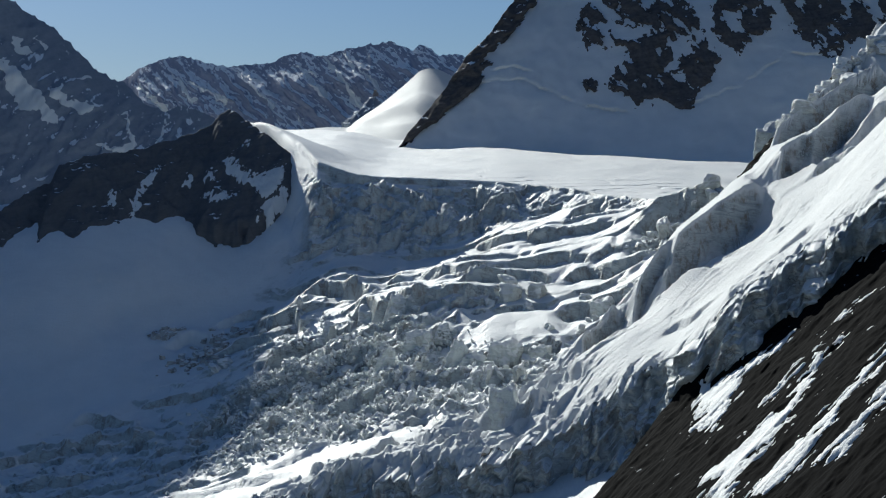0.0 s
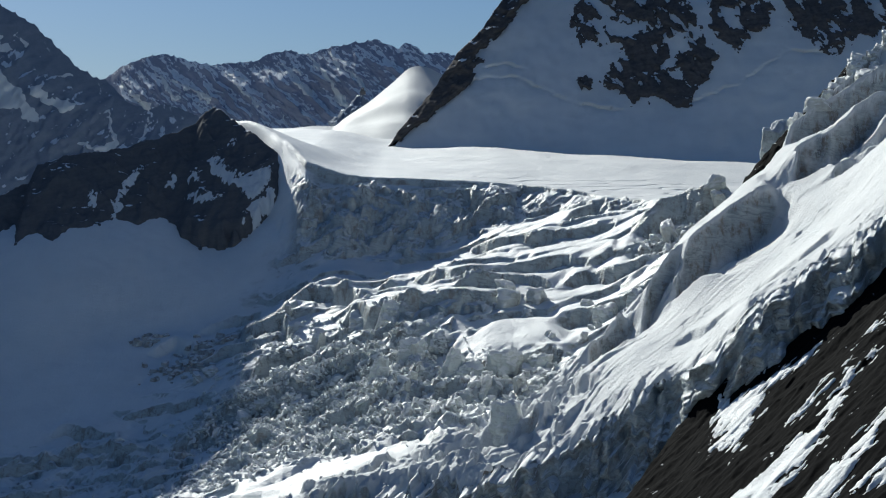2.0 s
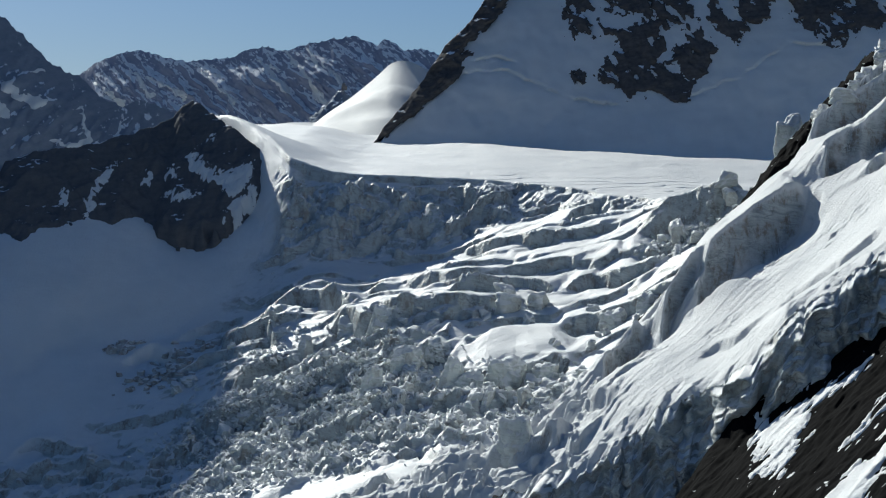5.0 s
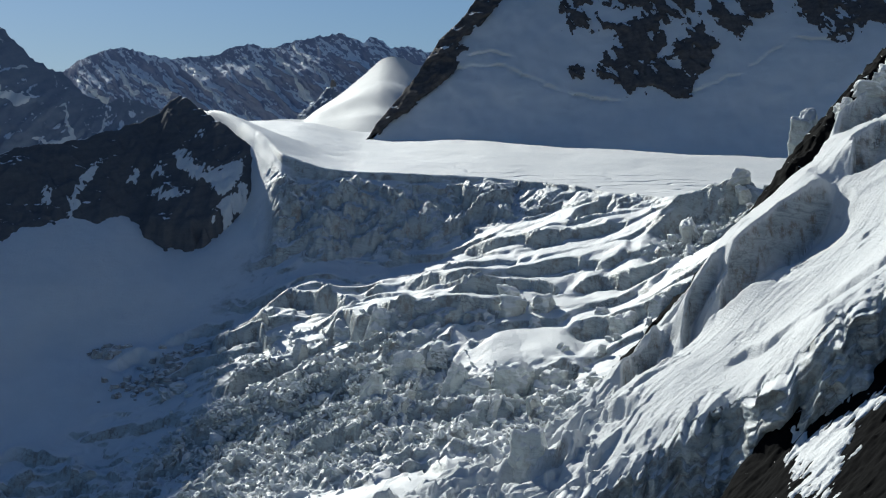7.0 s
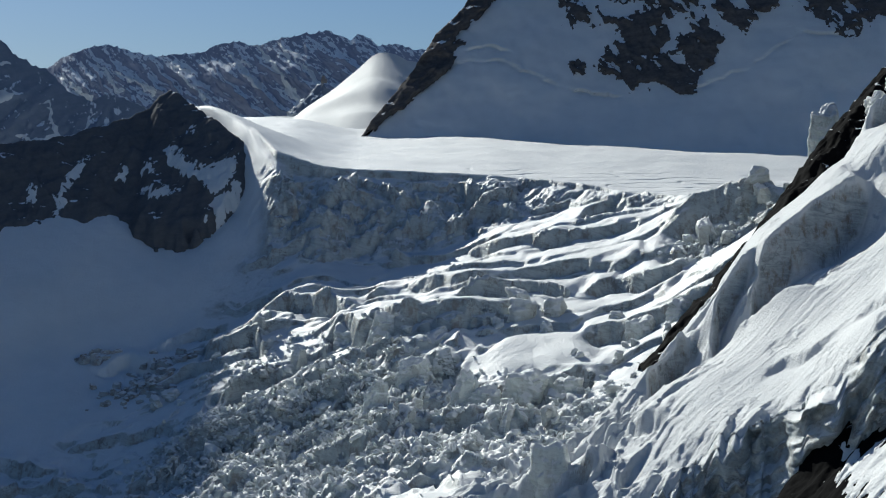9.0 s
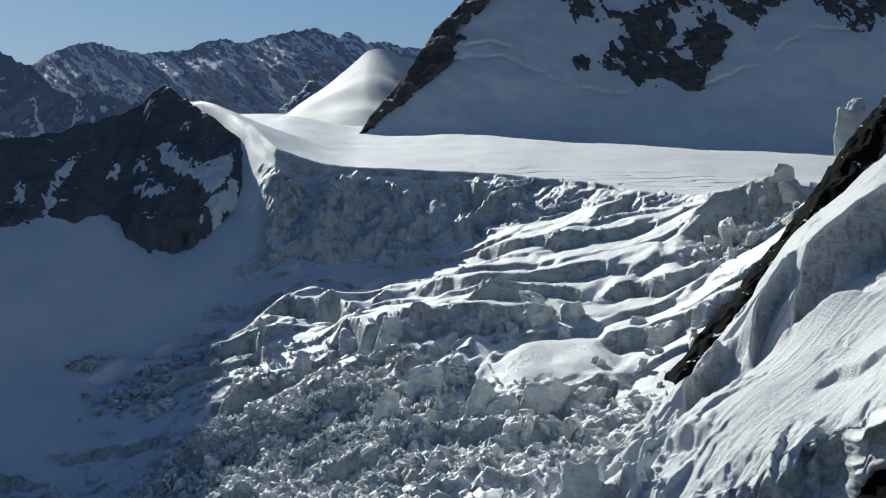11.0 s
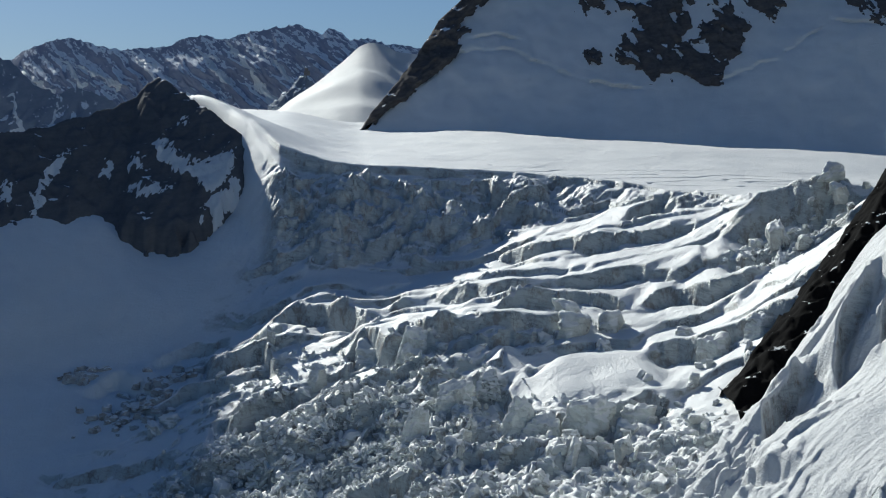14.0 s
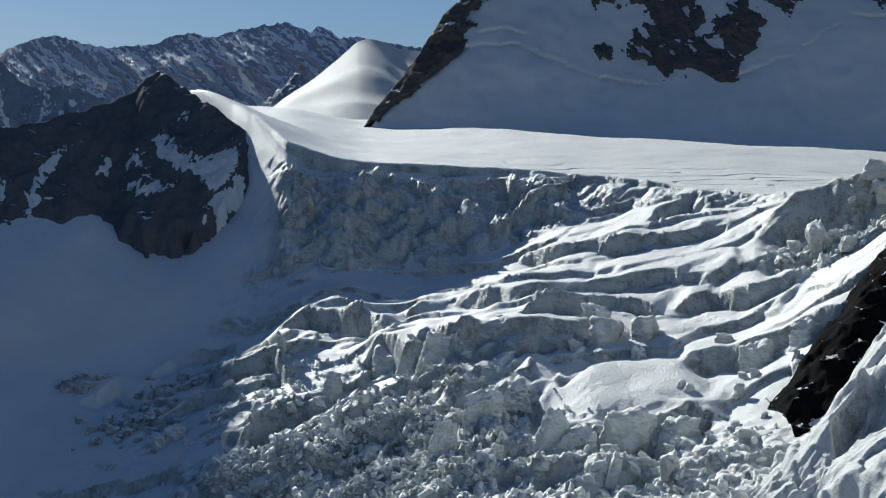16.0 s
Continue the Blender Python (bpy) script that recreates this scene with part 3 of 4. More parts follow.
def pieces(mask, least=12):
    """The separate areas of a mask, each as a mask of its own."""
    mark = np.where(mask, np.arange(1, mask.size + 1).reshape(mask.shape), 0)
    while True:
        grown = np.pad(mark, 1)
        grown = np.max([grown[1 + a:mask.shape[0] + 1 + a, 1 + b:mask.shape[1] + 1 + b] for a in (-1, 0, 1) for b in (-1, 0, 1)], axis=0)
        grown = np.where(mask, grown, 0)
        if (grown == mark).all():
            break
        mark = grown
    names, counts = np.unique(mark[mark > 0], return_counts=True)
    return [mark == k for k, c in zip(names, counts) if c >= least]


# ---- near rock flank ----
fx = steps((40, 240, 0.45))
fy = steps((380, 600, 0.45))
FX, FY = np.meshgrid(fx, fy)
edge_fall = np.clip(FY - line(FX, [57, 66, 90, 97, 118, 134, 161], [545, 550, 572, 574, 560, 550, 545]), 0, None) * 0.9
EVEN = -76.5 + 0.9 * (FX - 99) + 0.12 * (FY - 509) + 0.9 * ridged(FX * 0.5 + FY * 0.3, FY - FX * 0.35, 15, 2, 111, 0.6) + 5 * bump2(FX, FY, 97, 566, 9, 9) - edge_fall
FZ = EVEN + 0.28 * ridged(FX * 0.5 + FY * 0.3, FY - FX * 0.35, 5, 5, 112, 0.6) + 0.16 * slabs(FX + 2 * fbm(FX, FY, 7, 3, 116), FY, 5, 3, 117, 2.6, (-0.5, 1.0), 0.9, 22)
flank = tagged(new("rock_flank"), "steep dark rock flank with streaks of old snow", "rock slope")
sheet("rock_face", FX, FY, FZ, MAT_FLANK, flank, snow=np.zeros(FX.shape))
VX, VY = FX + 4 * fbm(FX, FY, 12, 6, 113, 0.7), FY + 3.4 * fbm(FX * 0.5, FY, 10, 6, 114, 0.75)
thinning = 4.5 * np.abs(fbm(FX * 0.2 + FY * 0.1, FY - FX * 0.2, 4.5, 4, 115)) + 1.8 * fbm(FX * 0.25 + FY * 0.1, FY - FX * 0.25, 2.2, 4, 119, 0.7) - 0.5
for patch in ([(98, 563), (107, 546), (118, 539), (134, 530), (130, 526), (112, 530), (101, 519), (95, 508), (90, 520), (90, 534), (95, 548)],
              [(82, 455), (86, 481), (96, 484), (115, 485), (126, 499), (135, 497), (122, 481), (109, 466), (98, 463), (88, 447)],
              [(92, 446), (106, 447), (120, 453), (130, 459), (150, 462), (150, 457), (136, 451), (123, 446), (111, 436), (95, 432)],
              [(107, 430), (119, 431), (132, 437), (150, 440), (150, 434), (130, 429), (117, 422), (108, 424)],
              [(126, 512), (140, 516), (152, 510), (140, 506)], [(104, 500), (118, 506), (130, 504), (116, 498)]):
    d = outline_distance(VX, VY, patch) + thinning
    for lay in pieces(d < 2.5):
        rows, cols = np.where(lay.any(1))[0], np.where(lay.any(0))[0]
        cut = (slice(max(rows[0] - 1, 0), rows[-1] + 2), slice(max(cols[0] - 1, 0), cols[-1] + 2))
        sheet("snow_streak", FX[cut], FY[cut], (EVEN + 0.15 + np.clip(-d * 0.3, -1.2, 0.9))[cut], MAT_PATCH, flank, keep=lay[cut])

# ---- rock rib between ridge and icefall ----
bx = steps((80, 240, 0.8))
by = steps((735, 905, 0.8))
BX, BY = np.meshgrid(bx, by)
mid = line(BX, [70, 79, 130, 191, 240], [752, 761, 802, 850, 890])
BZ = -73.5 + (BX - 79) * 0.91 + 6 * smooth(140, 185, BX) - np.clip(np.abs(BY - mid) - 8, 0, None) * 0.7 + 2.0 * ridged(BX, BY, 12, 4, 121)
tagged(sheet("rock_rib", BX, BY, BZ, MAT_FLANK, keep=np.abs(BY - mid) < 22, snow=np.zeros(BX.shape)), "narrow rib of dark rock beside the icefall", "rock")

# ---- rock spur ----
sx = steps((-760, -350, 6), (-350, -90, 0.9))
sy = steps((1020, 1215, 0.9))
SX, SY = np.meshgrid(sx, sy)
# the rise left of x=-350 is out of view, added to block the sun
crest_z = line(SX, [-760, -480, -400, -350, -321, -308, -292, -286, -264, -234, -209, -189, -179, -173, -166, -158, -146, -133, -122, -109, -100, -90],
               [260, 120, 45, -7, -7, 5, 14, 28, 35, 39, 47, 54, 59, 67, 73, 68, 60, 51, 43, 32, -8, -60])
crest_y = line(SX, [-760, -321, -290, -234, -166, -111, -90], [1130, 1071, 1100, 1117, 1150, 1098, 1070])
off = crest_y - SY
foot_z = line(SX, [-460, -311, -299, -279, -263, -254, -237, -224, -202, -183, -153, -135, -120, -108, -90], [-70, -38, -25, -32, -32, -22, -15, -18, -15, -16, -20, -13, 0, 8, 0])
run = np.clip(crest_z - foot_z, 5, None) / 0.94
face = crest_z - (crest_z - foot_z) * np.clip(off / run, 0, 3)
SZ = np.where(off > 0, face, crest_z + off * 1.1)
SZ = SZ + (3.2 * ridged(SX * 0.9 + SY * 0.1, SY * 0.55 + SX * 0.2, 26, 5, 131) - 1.5) * smooth(0, 16, np.abs(off)) + 1.4 * fbm(SX, SY, 7, 4, 132)
SZ = SZ - 12 * smooth(0, 7, foot_z - SZ + 3 + 5 * fbm(SX, SY, 14, 4, 133))
WX, WZ = SX + 3.6 * fbm(SX, SY, 7, 5, 134, 0.75), SZ + 3.6 * fbm(SX, SY, 7, 5, 135, 0.75)
SPUR_SNOW = ([(-165, 30), (-159, 35), (-143, 20), (-131, 22), (-119, 29), (-114, 24), (-122, 16), (-128, 3), (-134, 9), (-143, 14), (-156, 20)],
              [(-210, 29), (-222, 17), (-226, 2), (-226, -10), (-221, -10), (-221, 2), (-216, 15)],
              [(-178, 5), (-162, 8), (-150, 7), (-154, 2), (-162, 1), (-174, 3)], [(-191, 21), (-186, 20), (-187, 13), (-192, 10)],
              [(-132, -6), (-127, 1), (-123, -1), (-117, 3), (-113, -1), (-121, -9)], [(-150, 46), (-146, 48), (-143, 42), (-147, 42)],
              [(-244, 8), (-240, 10), (-236, -2), (-241, -4)], [(-131, 12), (-126, 20), (-118, 26), (-115, 20), (-123, 9), (-128, 3)],
              [(-127, -5), (-122, 4), (-115, 11), (-112, 5), (-119, -3), (-124, -11)], [(-176, 22), (-171, 25), (-168, 16), (-174, 15)])
spur = tagged(new("rock_spur"), "dark pointed rock spur with patches of snow", "rock spur")
sheet("rock_face", SX, SY, SZ, MAT_SPUR, spur, keep=(SX < -104) & (SZ > foot_z - 14), snow=np.zeros(SX.shape))
for patch in SPUR_SNOW:
    d = outline_distance(WX, WZ, patch) + 0.8
    for lay in pieces(d < 4):
        rows, cols = np.where(lay.any(1))[0], np.where(lay.any(0))[0]
        cut = (slice(max(rows[0] - 1, 0), rows[-1] + 2), slice(max(cols[0] - 1, 0), cols[-1] + 2))
        sheet("snow_patch", SX[cut], SY[cut] - 0.3, (SZ + np.clip(-d * 0.35, -1.2, 0.7))[cut], MAT_PATCH, spur, keep=lay[cut])

# ---- mountain face ----
mu = steps((-60, 420, 1.6), (420, 620, 10))
mv = steps((20, 200, 1.0), (200, 420, 8))
MU, MV = np.meshgrid(mu, mv)


def face_left(z):
    return line(z, [20, 52, 69, 106, 133, 157, 179, 190, 420], [-60, -34, -20, 9, 26, 49, 64, 71, 240])


def face_depth(x, z):
    return 1365 - 0.35 * x + (z - 85) * 0.5 - 10 * smooth(80, 20, z) + 5 * fbm(x, z, 70, 4, 141)


def crack_relief(x, z):
    """The bergschrund: an overhanging lip above a shadowed gap."""
    total = np.zeros(x.shape)
    for points in ([(15, 104), (30, 110), (70, 114), (100, 100), (129, 85), (170, 79)], [(208, 83), (230, 91), (258, 101), (297, 129), (330, 126)], [(40, 122), (62, 126), (85, 119)]):
        p = np.array(points, float)
        zz = z - line(x, p[:, 0], p[:, 1]) + 2.2 * perlin(x / 11, z / 10, 145) + 1.5 * perlin(x / 3.5, z / 4, 147)
        ends = smooth(p[0, 0], p[0, 0] + 12, x) * smooth(p[-1, 0], p[-1, 0] - 12, x)
        ends = ends * np.clip(0.55 + 0.9 * perlin(x / 16, z / 30, 146), 0.1, 1.3)
        total = total + ends * (1.1 * smooth(0, 1.2, zz) * np.exp(-np.clip(zz, 0, None) / 6) - 4.2 * smooth(0.4, -0.8, zz) * np.exp(np.clip(zz, None, 0) / 2.0))
    return total


def leaned(x, y, z):
    """The face's points leant back to its true slope."""
    k = 0.5 * (z - 85) / (y - 140)
    return -38 + (x + 38) * (1 + k), y + 0.5 * (z - 85), z * (1 + k)


MX = face_left(MV) + np.where(MU < 0, MU * -0.3, MU)
MY = face_depth(MX, MV) + np.where(MU < 0, -MU * 1.6, 0) - 1.8 * crack_relief(MX, MV) - 0.9 * fbm(MX, MV, 22, 4, 148)
mountain = tagged(new("mountain"), "steep shaded mountain face of snow and brown crags", "mountain")
sheet("snow_face", *leaned(MX, MY, MV), MAT_WALL, mountain)


def crag(points, seed, step=1.1, proud=4.0, holes=()):
    p = np.array(points, float)
    X, Z = np.meshgrid(steps((p[:, 0].min() - 6, p[:, 0].max() + 6, step)), steps((p[:, 1].min() - 6, p[:, 1].max() + 6, step)))
    wx, wz = X + 5 * fbm(X, Z, 16, 6, seed, 0.68), Z + 6 * fbm(X, Z, 16, 6, seed + 1, 0.68)
    d = outline_distance(wx, wz, points)
    for h in holes:
        d = np.maximum(d, -outline_distance(wx, wz, h))
    couloir = fbm(X * 0.9 + Z * 0.55, Z * 0.45 - X * 0.2, 13, 5, seed + 5, 0.6) + 0.004 * (Z - 130)
    d = np.maximum(d, np.where(Z > 96, (couloir - 0.54) * 16, -9))
    Y = face_depth(X, Z) + np.where(d < 0, -proud * (1 - np.exp(d / 5)), np.minimum(d, 4)) + 1.5
    Y = Y - smooth(1, -4, d) * (2.5 * ridged(X * 1.1 + Z * 0.25, Z * 0.8, 24, 5, seed + 2) + 1.0 * fbm(X, Z, 5, 3, seed + 3))
    return sheet("crag", *leaned(X, Y, Z), MAT_CRAG, mountain, keep=d < 3)


crag([(123, 165), (121, 176), (141, 190), (141, 230), (220, 230), (220, 183), (222, 168), (233, 149), (243, 128), (242, 114), (230, 102), (213, 82), (203, 82), (193, 90), (181, 86),
      (171, 81), (165, 90), (163, 97), (145, 96), (144, 108), (151, 119), (171, 127), (165, 134), (152, 142), (132, 139), (124, 147)], 201,
     holes=([(204, 143), (214, 147), (217, 136), (208, 129), (210, 117), (193, 114), (203, 126)], [(140, 160), (150, 166), (160, 158), (180, 160), (186, 152), (165, 148), (150, 150)]))
crag([(127, 109), (135, 112), (142, 106), (140, 98), (133, 97), (128, 100)], 211, 0.8, 2.5)
crag([(239, 230), (239, 182), (237, 156), (245, 135), (254, 126), (267, 136), (271, 144), (287, 147), (291, 158), (286, 172), (280, 179), (276, 230)], 221)
crag([(288, 230), (290, 179), (297, 161), (299, 150), (317, 141), (320, 132), (327, 121), (343, 131), (364, 137), (378, 147), (410, 160), (440, 230)], 231)
# rock rib along the mountain's edge
eu, ev = steps((-50, 40, 1.3)), steps((44, 330, 1.3))
EU, EV = np.meshgrid(eu, ev)
rib_w = line(EV, [44, 52, 69, 108, 128, 133, 173, 189, 330], [0, 1, 12, 29, 22, 16, 19, 18, 22]) + 4 * fbm(EU, EV, 12, 4, 241)
EX = face_left(EV) + np.where(EU < 0, EU * -0.25, EU) - 6.5
EY = face_depth(EX, EV) + np.where(EU < 0, -EU * 1.5, 0) - 3.5 * smooth(rib_w, rib_w - 4, EU) + 2.5 * smooth(rib_w - 1, rib_w + 2, EU) - 3.4 * ridged(EX, EV, 15, 6, 242, 0.6)
EX = EX + 2.0 * fbm(EV, EU, 12, 4, 243)
sheet("crag", *leaned(EX, EY, EV), MAT_CRAG, mountain, keep=EU < rib_w + 2)


# ---- far ridge, left mountain, dome ----
def curtain(name, skyline, base, material, parent, nx, nz, rough, seed, slope=0.8, jag=0.30, lean=0.4, gullies=(), ribs=0.0):
    """A mountain side under a skyline of (x, y, z) places."""
    p = np.array(skyline, float)
    U, V = np.meshgrid(np.linspace(p[0, 0], p[-1, 0], nx), np.linspace(0, 1, nz))
    top = line(U, p[:, 0], p[:, 2])
    teeth = top[0] + jag * rough * (ridged(U[0], U[0] * 0, rough * 2.6, 5, seed, 0.6) - 0.6)
    reach = 45
    top = np.tile(np.convolve(np.pad(top[0], reach, mode="edge"), np.ones(2 * reach + 1) / (2 * reach + 1), "valid"), (nz, 1))
    Z = base + (top - base) * V + (teeth[None, :] - top) * V ** 9
    rel = fbm(U + Z * lean, Z * 0.7, rough * 7, 6, seed + 3, 0.6) + 0.6 * ridged(U + Z * lean, Z * 0.8, rough * 8, 6, seed + 4, 0.6)
    Y = line(U, p[:, 0], p[:, 1]) - (top - Z) * slope - rough * 0.9 * np.clip((1 - V) * 6, 0, 1) * rel
    if ribs:
        Y = Y - ribs * np.clip((1 - V) * 8, 0, 1) * ridged((U + Z) * 0.7 + 8 * fbm(U, Z, 60, 3, seed + 8), (U - Z) * 0.14, 52, 4, seed + 7, 0.55)
    sheet(name, U, Y, Z, material, parent)
    for x0, z0, x1, z1, w in gullies:
        wu, wz = U + rough * 0.7 * fbm(U, Z, rough * 2.2, 4, seed + 5, 0.6), Z + rough * 0.7 * fbm(U, Z, rough * 2.2, 4, seed + 6, 0.6)
        ln = math.hypot(x1 - x0, z1 - z0)
        t = np.clip(((wu - x0) * (x1 - x0) + (wz - z0) * (z1 - z0)) / ln ** 2, 0, 1)
        d = np.hypot(wu - x0 - t * (x1 - x0), wz - z0 - t * (z1 - z0)) - w * (0.5 + 1.1 * t)
        lay = d < 4
        if not lay.any():
            continue
        rows, cols = np.where(lay.any(1))[0], np.where(lay.any(0))[0]
        cut = (slice(rows[0], rows[-1] + 1), slice(cols[0], cols[-1] + 1))
        sheet("snow_gully", U[cut], (Y - np.clip(-d * 0.5, -2.5, 2.0))[cut], Z[cut], MAT_GULLY, parent, keep=lay[cut])


far_ridge = tagged(new("far_ridge"), "distant jagged grey ridge streaked with snow, haze in its rock colour", "mountain range")
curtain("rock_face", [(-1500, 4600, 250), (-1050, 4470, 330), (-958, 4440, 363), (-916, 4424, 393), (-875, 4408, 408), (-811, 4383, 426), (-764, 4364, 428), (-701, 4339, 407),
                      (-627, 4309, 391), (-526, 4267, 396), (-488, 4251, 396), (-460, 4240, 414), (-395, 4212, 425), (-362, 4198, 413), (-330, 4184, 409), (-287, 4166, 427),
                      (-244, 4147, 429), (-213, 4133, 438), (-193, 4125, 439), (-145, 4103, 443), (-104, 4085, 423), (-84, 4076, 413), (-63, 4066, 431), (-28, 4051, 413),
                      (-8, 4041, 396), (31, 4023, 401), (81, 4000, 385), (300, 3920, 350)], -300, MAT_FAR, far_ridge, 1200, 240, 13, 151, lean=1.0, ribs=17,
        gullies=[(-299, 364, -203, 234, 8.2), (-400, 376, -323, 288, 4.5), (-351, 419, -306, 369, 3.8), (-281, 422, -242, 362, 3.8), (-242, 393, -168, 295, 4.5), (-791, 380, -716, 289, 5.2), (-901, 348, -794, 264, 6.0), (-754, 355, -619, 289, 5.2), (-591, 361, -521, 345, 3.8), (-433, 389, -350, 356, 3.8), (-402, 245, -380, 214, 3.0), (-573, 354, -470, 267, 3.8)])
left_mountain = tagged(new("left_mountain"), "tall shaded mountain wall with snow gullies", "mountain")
# skyline left of x=-800 is out of view, raised to shade the slope below
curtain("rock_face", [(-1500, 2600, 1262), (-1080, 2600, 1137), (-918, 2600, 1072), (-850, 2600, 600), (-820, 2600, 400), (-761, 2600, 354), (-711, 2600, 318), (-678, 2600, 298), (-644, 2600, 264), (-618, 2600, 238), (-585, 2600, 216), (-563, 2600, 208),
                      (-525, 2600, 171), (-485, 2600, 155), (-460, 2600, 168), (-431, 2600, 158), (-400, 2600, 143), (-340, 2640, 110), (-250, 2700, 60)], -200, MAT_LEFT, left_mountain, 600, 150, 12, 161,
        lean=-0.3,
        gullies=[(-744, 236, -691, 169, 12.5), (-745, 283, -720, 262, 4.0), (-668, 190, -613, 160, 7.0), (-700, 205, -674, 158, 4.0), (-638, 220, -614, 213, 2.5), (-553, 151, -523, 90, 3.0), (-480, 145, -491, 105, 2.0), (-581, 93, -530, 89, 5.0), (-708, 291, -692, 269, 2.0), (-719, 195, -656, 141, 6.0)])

du, dv = np.meshgrid(np.linspace(-240, 150, 160), np.linspace(0, 1, 90))
dome_top = line(du, [-240, -174, -147, -120, -107, -75, -49, -31, -17, -3, 10, 24, 150], [90, 92, 95, 95, 105, 126, 148, 165, 170, 167, 160, 158, 150])
dome_top = hermite(du.ravel(), np.linspace(-240, 150, 40), hermite(np.linspace(-240, 150, 40), np.linspace(-240, 150, 160), dome_top[0])).reshape(du.shape)
DZ = 58 + (dome_top - 58) * (1 - dv) ** 1.25
DY = 1872 - 225 * dv + 8 * fbm(du, DZ, 90, 2, 171)
DZ = DZ + (5 * fbm(du * 0.3, DY * 0.9 + du * 0.55, 62, 2, 172, 0.35) + 3.5 * ridged(du * 0.3, DY * 0.7 + du * 0.6, 80, 2, 175, 0.3)) * smooth(0.02, 0.3, dv)
dome = tagged(sheet("snow_dome", du, DY, DZ, MAT_SNOW), "smooth sunlit snow dome above the saddle", "snow dome")

# ---- seracs ----
def ball(level):
    bm = bmesh.new()
    bmesh.ops.create_icosphere(bm, subdivisions=level, radius=1.0)
    v = np.array([p.co[:] for p in bm.verts])
    f = np.array([[p.index for p in q.verts] for q in bm.faces])
    bm.free()
    return v / np.linalg.norm(v, axis=1)[:, None], f


BALLS = {k: ball(k) for k in (1, 2, 3, 4, 5)}


def chunk(level, size, rng, sides=7, rough=0.05, lean=0.0):
    """An angular ice block: a ball cut by planes, with uneven faces; its base is at 0."""
    d, f = BALLS[level]
    normals, dist = [(0, 0, -1)], [0.5]
    top = np.array([rng.uniform(-0.35, 0.35), rng.uniform(-0.5, 0.15), 1.0])
    normals.append(top / np.linalg.norm(top))
    dist.append(0.5)
    for k in range(sides):
        ang = 2 * np.pi * (k + rng.uniform(-0.35, 0.35)) / sides
        n = np.array([np.cos(ang), np.sin(ang), rng.uniform(-0.25, 0.45)])
        normals.append(n / np.linalg.norm(n))
        dist.append(rng.uniform(0.30, 0.58))
    for k in range(3):
        n = rng.normal(size=3)
        n[2] = abs(n[2]) * 0.8
        normals.append(n / np.linalg.norm(n))
        dist.append(rng.uniform(0.5, 0.66))
    dots = d @ np.array(normals).T
    r = np.min(np.where(dots > 1e-3, np.array(dist)[None, :] / np.maximum(dots, 1e-3), 9.0), axis=1)
    o = rng.uniform(0, 99, 3)
    p = d * r[:, None]
    n1 = fbm(p[:, 0] * 3 + o[0], p[:, 1] * 3 + p[:, 2] * 2.1 + o[1], 1.0, 4, 7) + 0.5 * fbm(p[:, 2] * 9 + o[2], p[:, 0] * 2 + p[:, 1], 1.0, 2, 8)
    p = p * (1 + rough * 2.0 * n1)[:, None]
    p = p * np.array(size)
    p[:, 2] += size[2] * 0.5
    p[:, 0] += p[:, 2] * lean
    return p, f


def mesh_of(name, p, f, material, soft=False):
    me = bpy.data.meshes.new(name)
    me.from_pydata(p.tolist(), [], f.tolist())
    me.polygons.foreach_set("use_smooth", np.full(len(f), soft, bool))
    me.materials.append(material)
    return me


def ground_at(x, y):
    i = int(np.clip(np.searchsorted(gx, x), 1, len(gx) - 1))
    j = int(np.clip(np.searchsorted(gy, y), 1, len(gy) - 1))
    return float(GZ[j, i])


def serac(x, y, size, turn=0.0, seed=1, sink=0.25, z=None, lean=0.0, sides=7, level=4, label="angular block of grey-blue ice capped with snow"):
    rng = np.random.default_rng(seed)
    p, f = chunk(level, size, rng, sides, 0.085, lean)
    ob = new("serac", mesh_of("serac", p, f, MAT_SERAC, True))
    base = ground_at(x, y) if z is None else z
    ob.matrix_basis = pose(x, y, base - size[2] * sink, 0, 0, turn)
    return tagged(ob, label, "serac", "seracs of the icefall")


MAT_SERAC = snow_ice("serac_ice", 0.05, 0.40, 0.40, 0.6, ((0.38, 0.42, 0.42), (0.64, 0.68, 0.66)))
serac(29, 641, (14, 10, 24), 10, 1, 0.1, -104, 0.0, 6, 5, "tall shaded ice tower standing on the snow ridge")
serac(-14, 812, (12, 6, 13), 15, 2, 0.35, level=5)
serac(1, 826, (11, 6, 11), -20, 3, 0.35, level=5)
serac(6, 790, (9, 4, 18), -10, 4, 0.3, lean=0.25, level=5, label="leaning slab of greenish ice")
serac(-30, 792, (10, 5, 16), 20, 5, 0.3, lean=0.1, level=5, label="pale upright slab of ice among rubble")
serac(-68, 878, (7, 6, 11), 5, 6, 0.2, label="slim ice tower below the broken ice wall")
serac(40, 853, (13, 9, 12), 0, 7, 0.3)
serac(54, 851, (12, 9, 11), 12, 8, 0.3)
serac(161, 888, (11, 7, 8), 30, 41, 0.3, 10.5, 0.3, 5, label="pointed ice block at the rim of the snowfield")
serac(202, 893, (22, 15, 33), 8, 30, 0.25, 19, -0.1, 9, level=5, label="large ice tower beside the dark rock rib")
serac(-45, 890, (18, 12, 18), -25, 14, 0.55, level=5)
serac(-26, 868, (14, 10, 15), -25, 15, 0.5, level=5)
serac(18, 787, (13, 9, 14), 5, 17, 0.4, level=5)
serac(33, 780, (14, 9, 13), -12, 18, 0.45, level=5)
serac(52, 782, (13, 9, 14), -5, 19, 0.45, level=5)
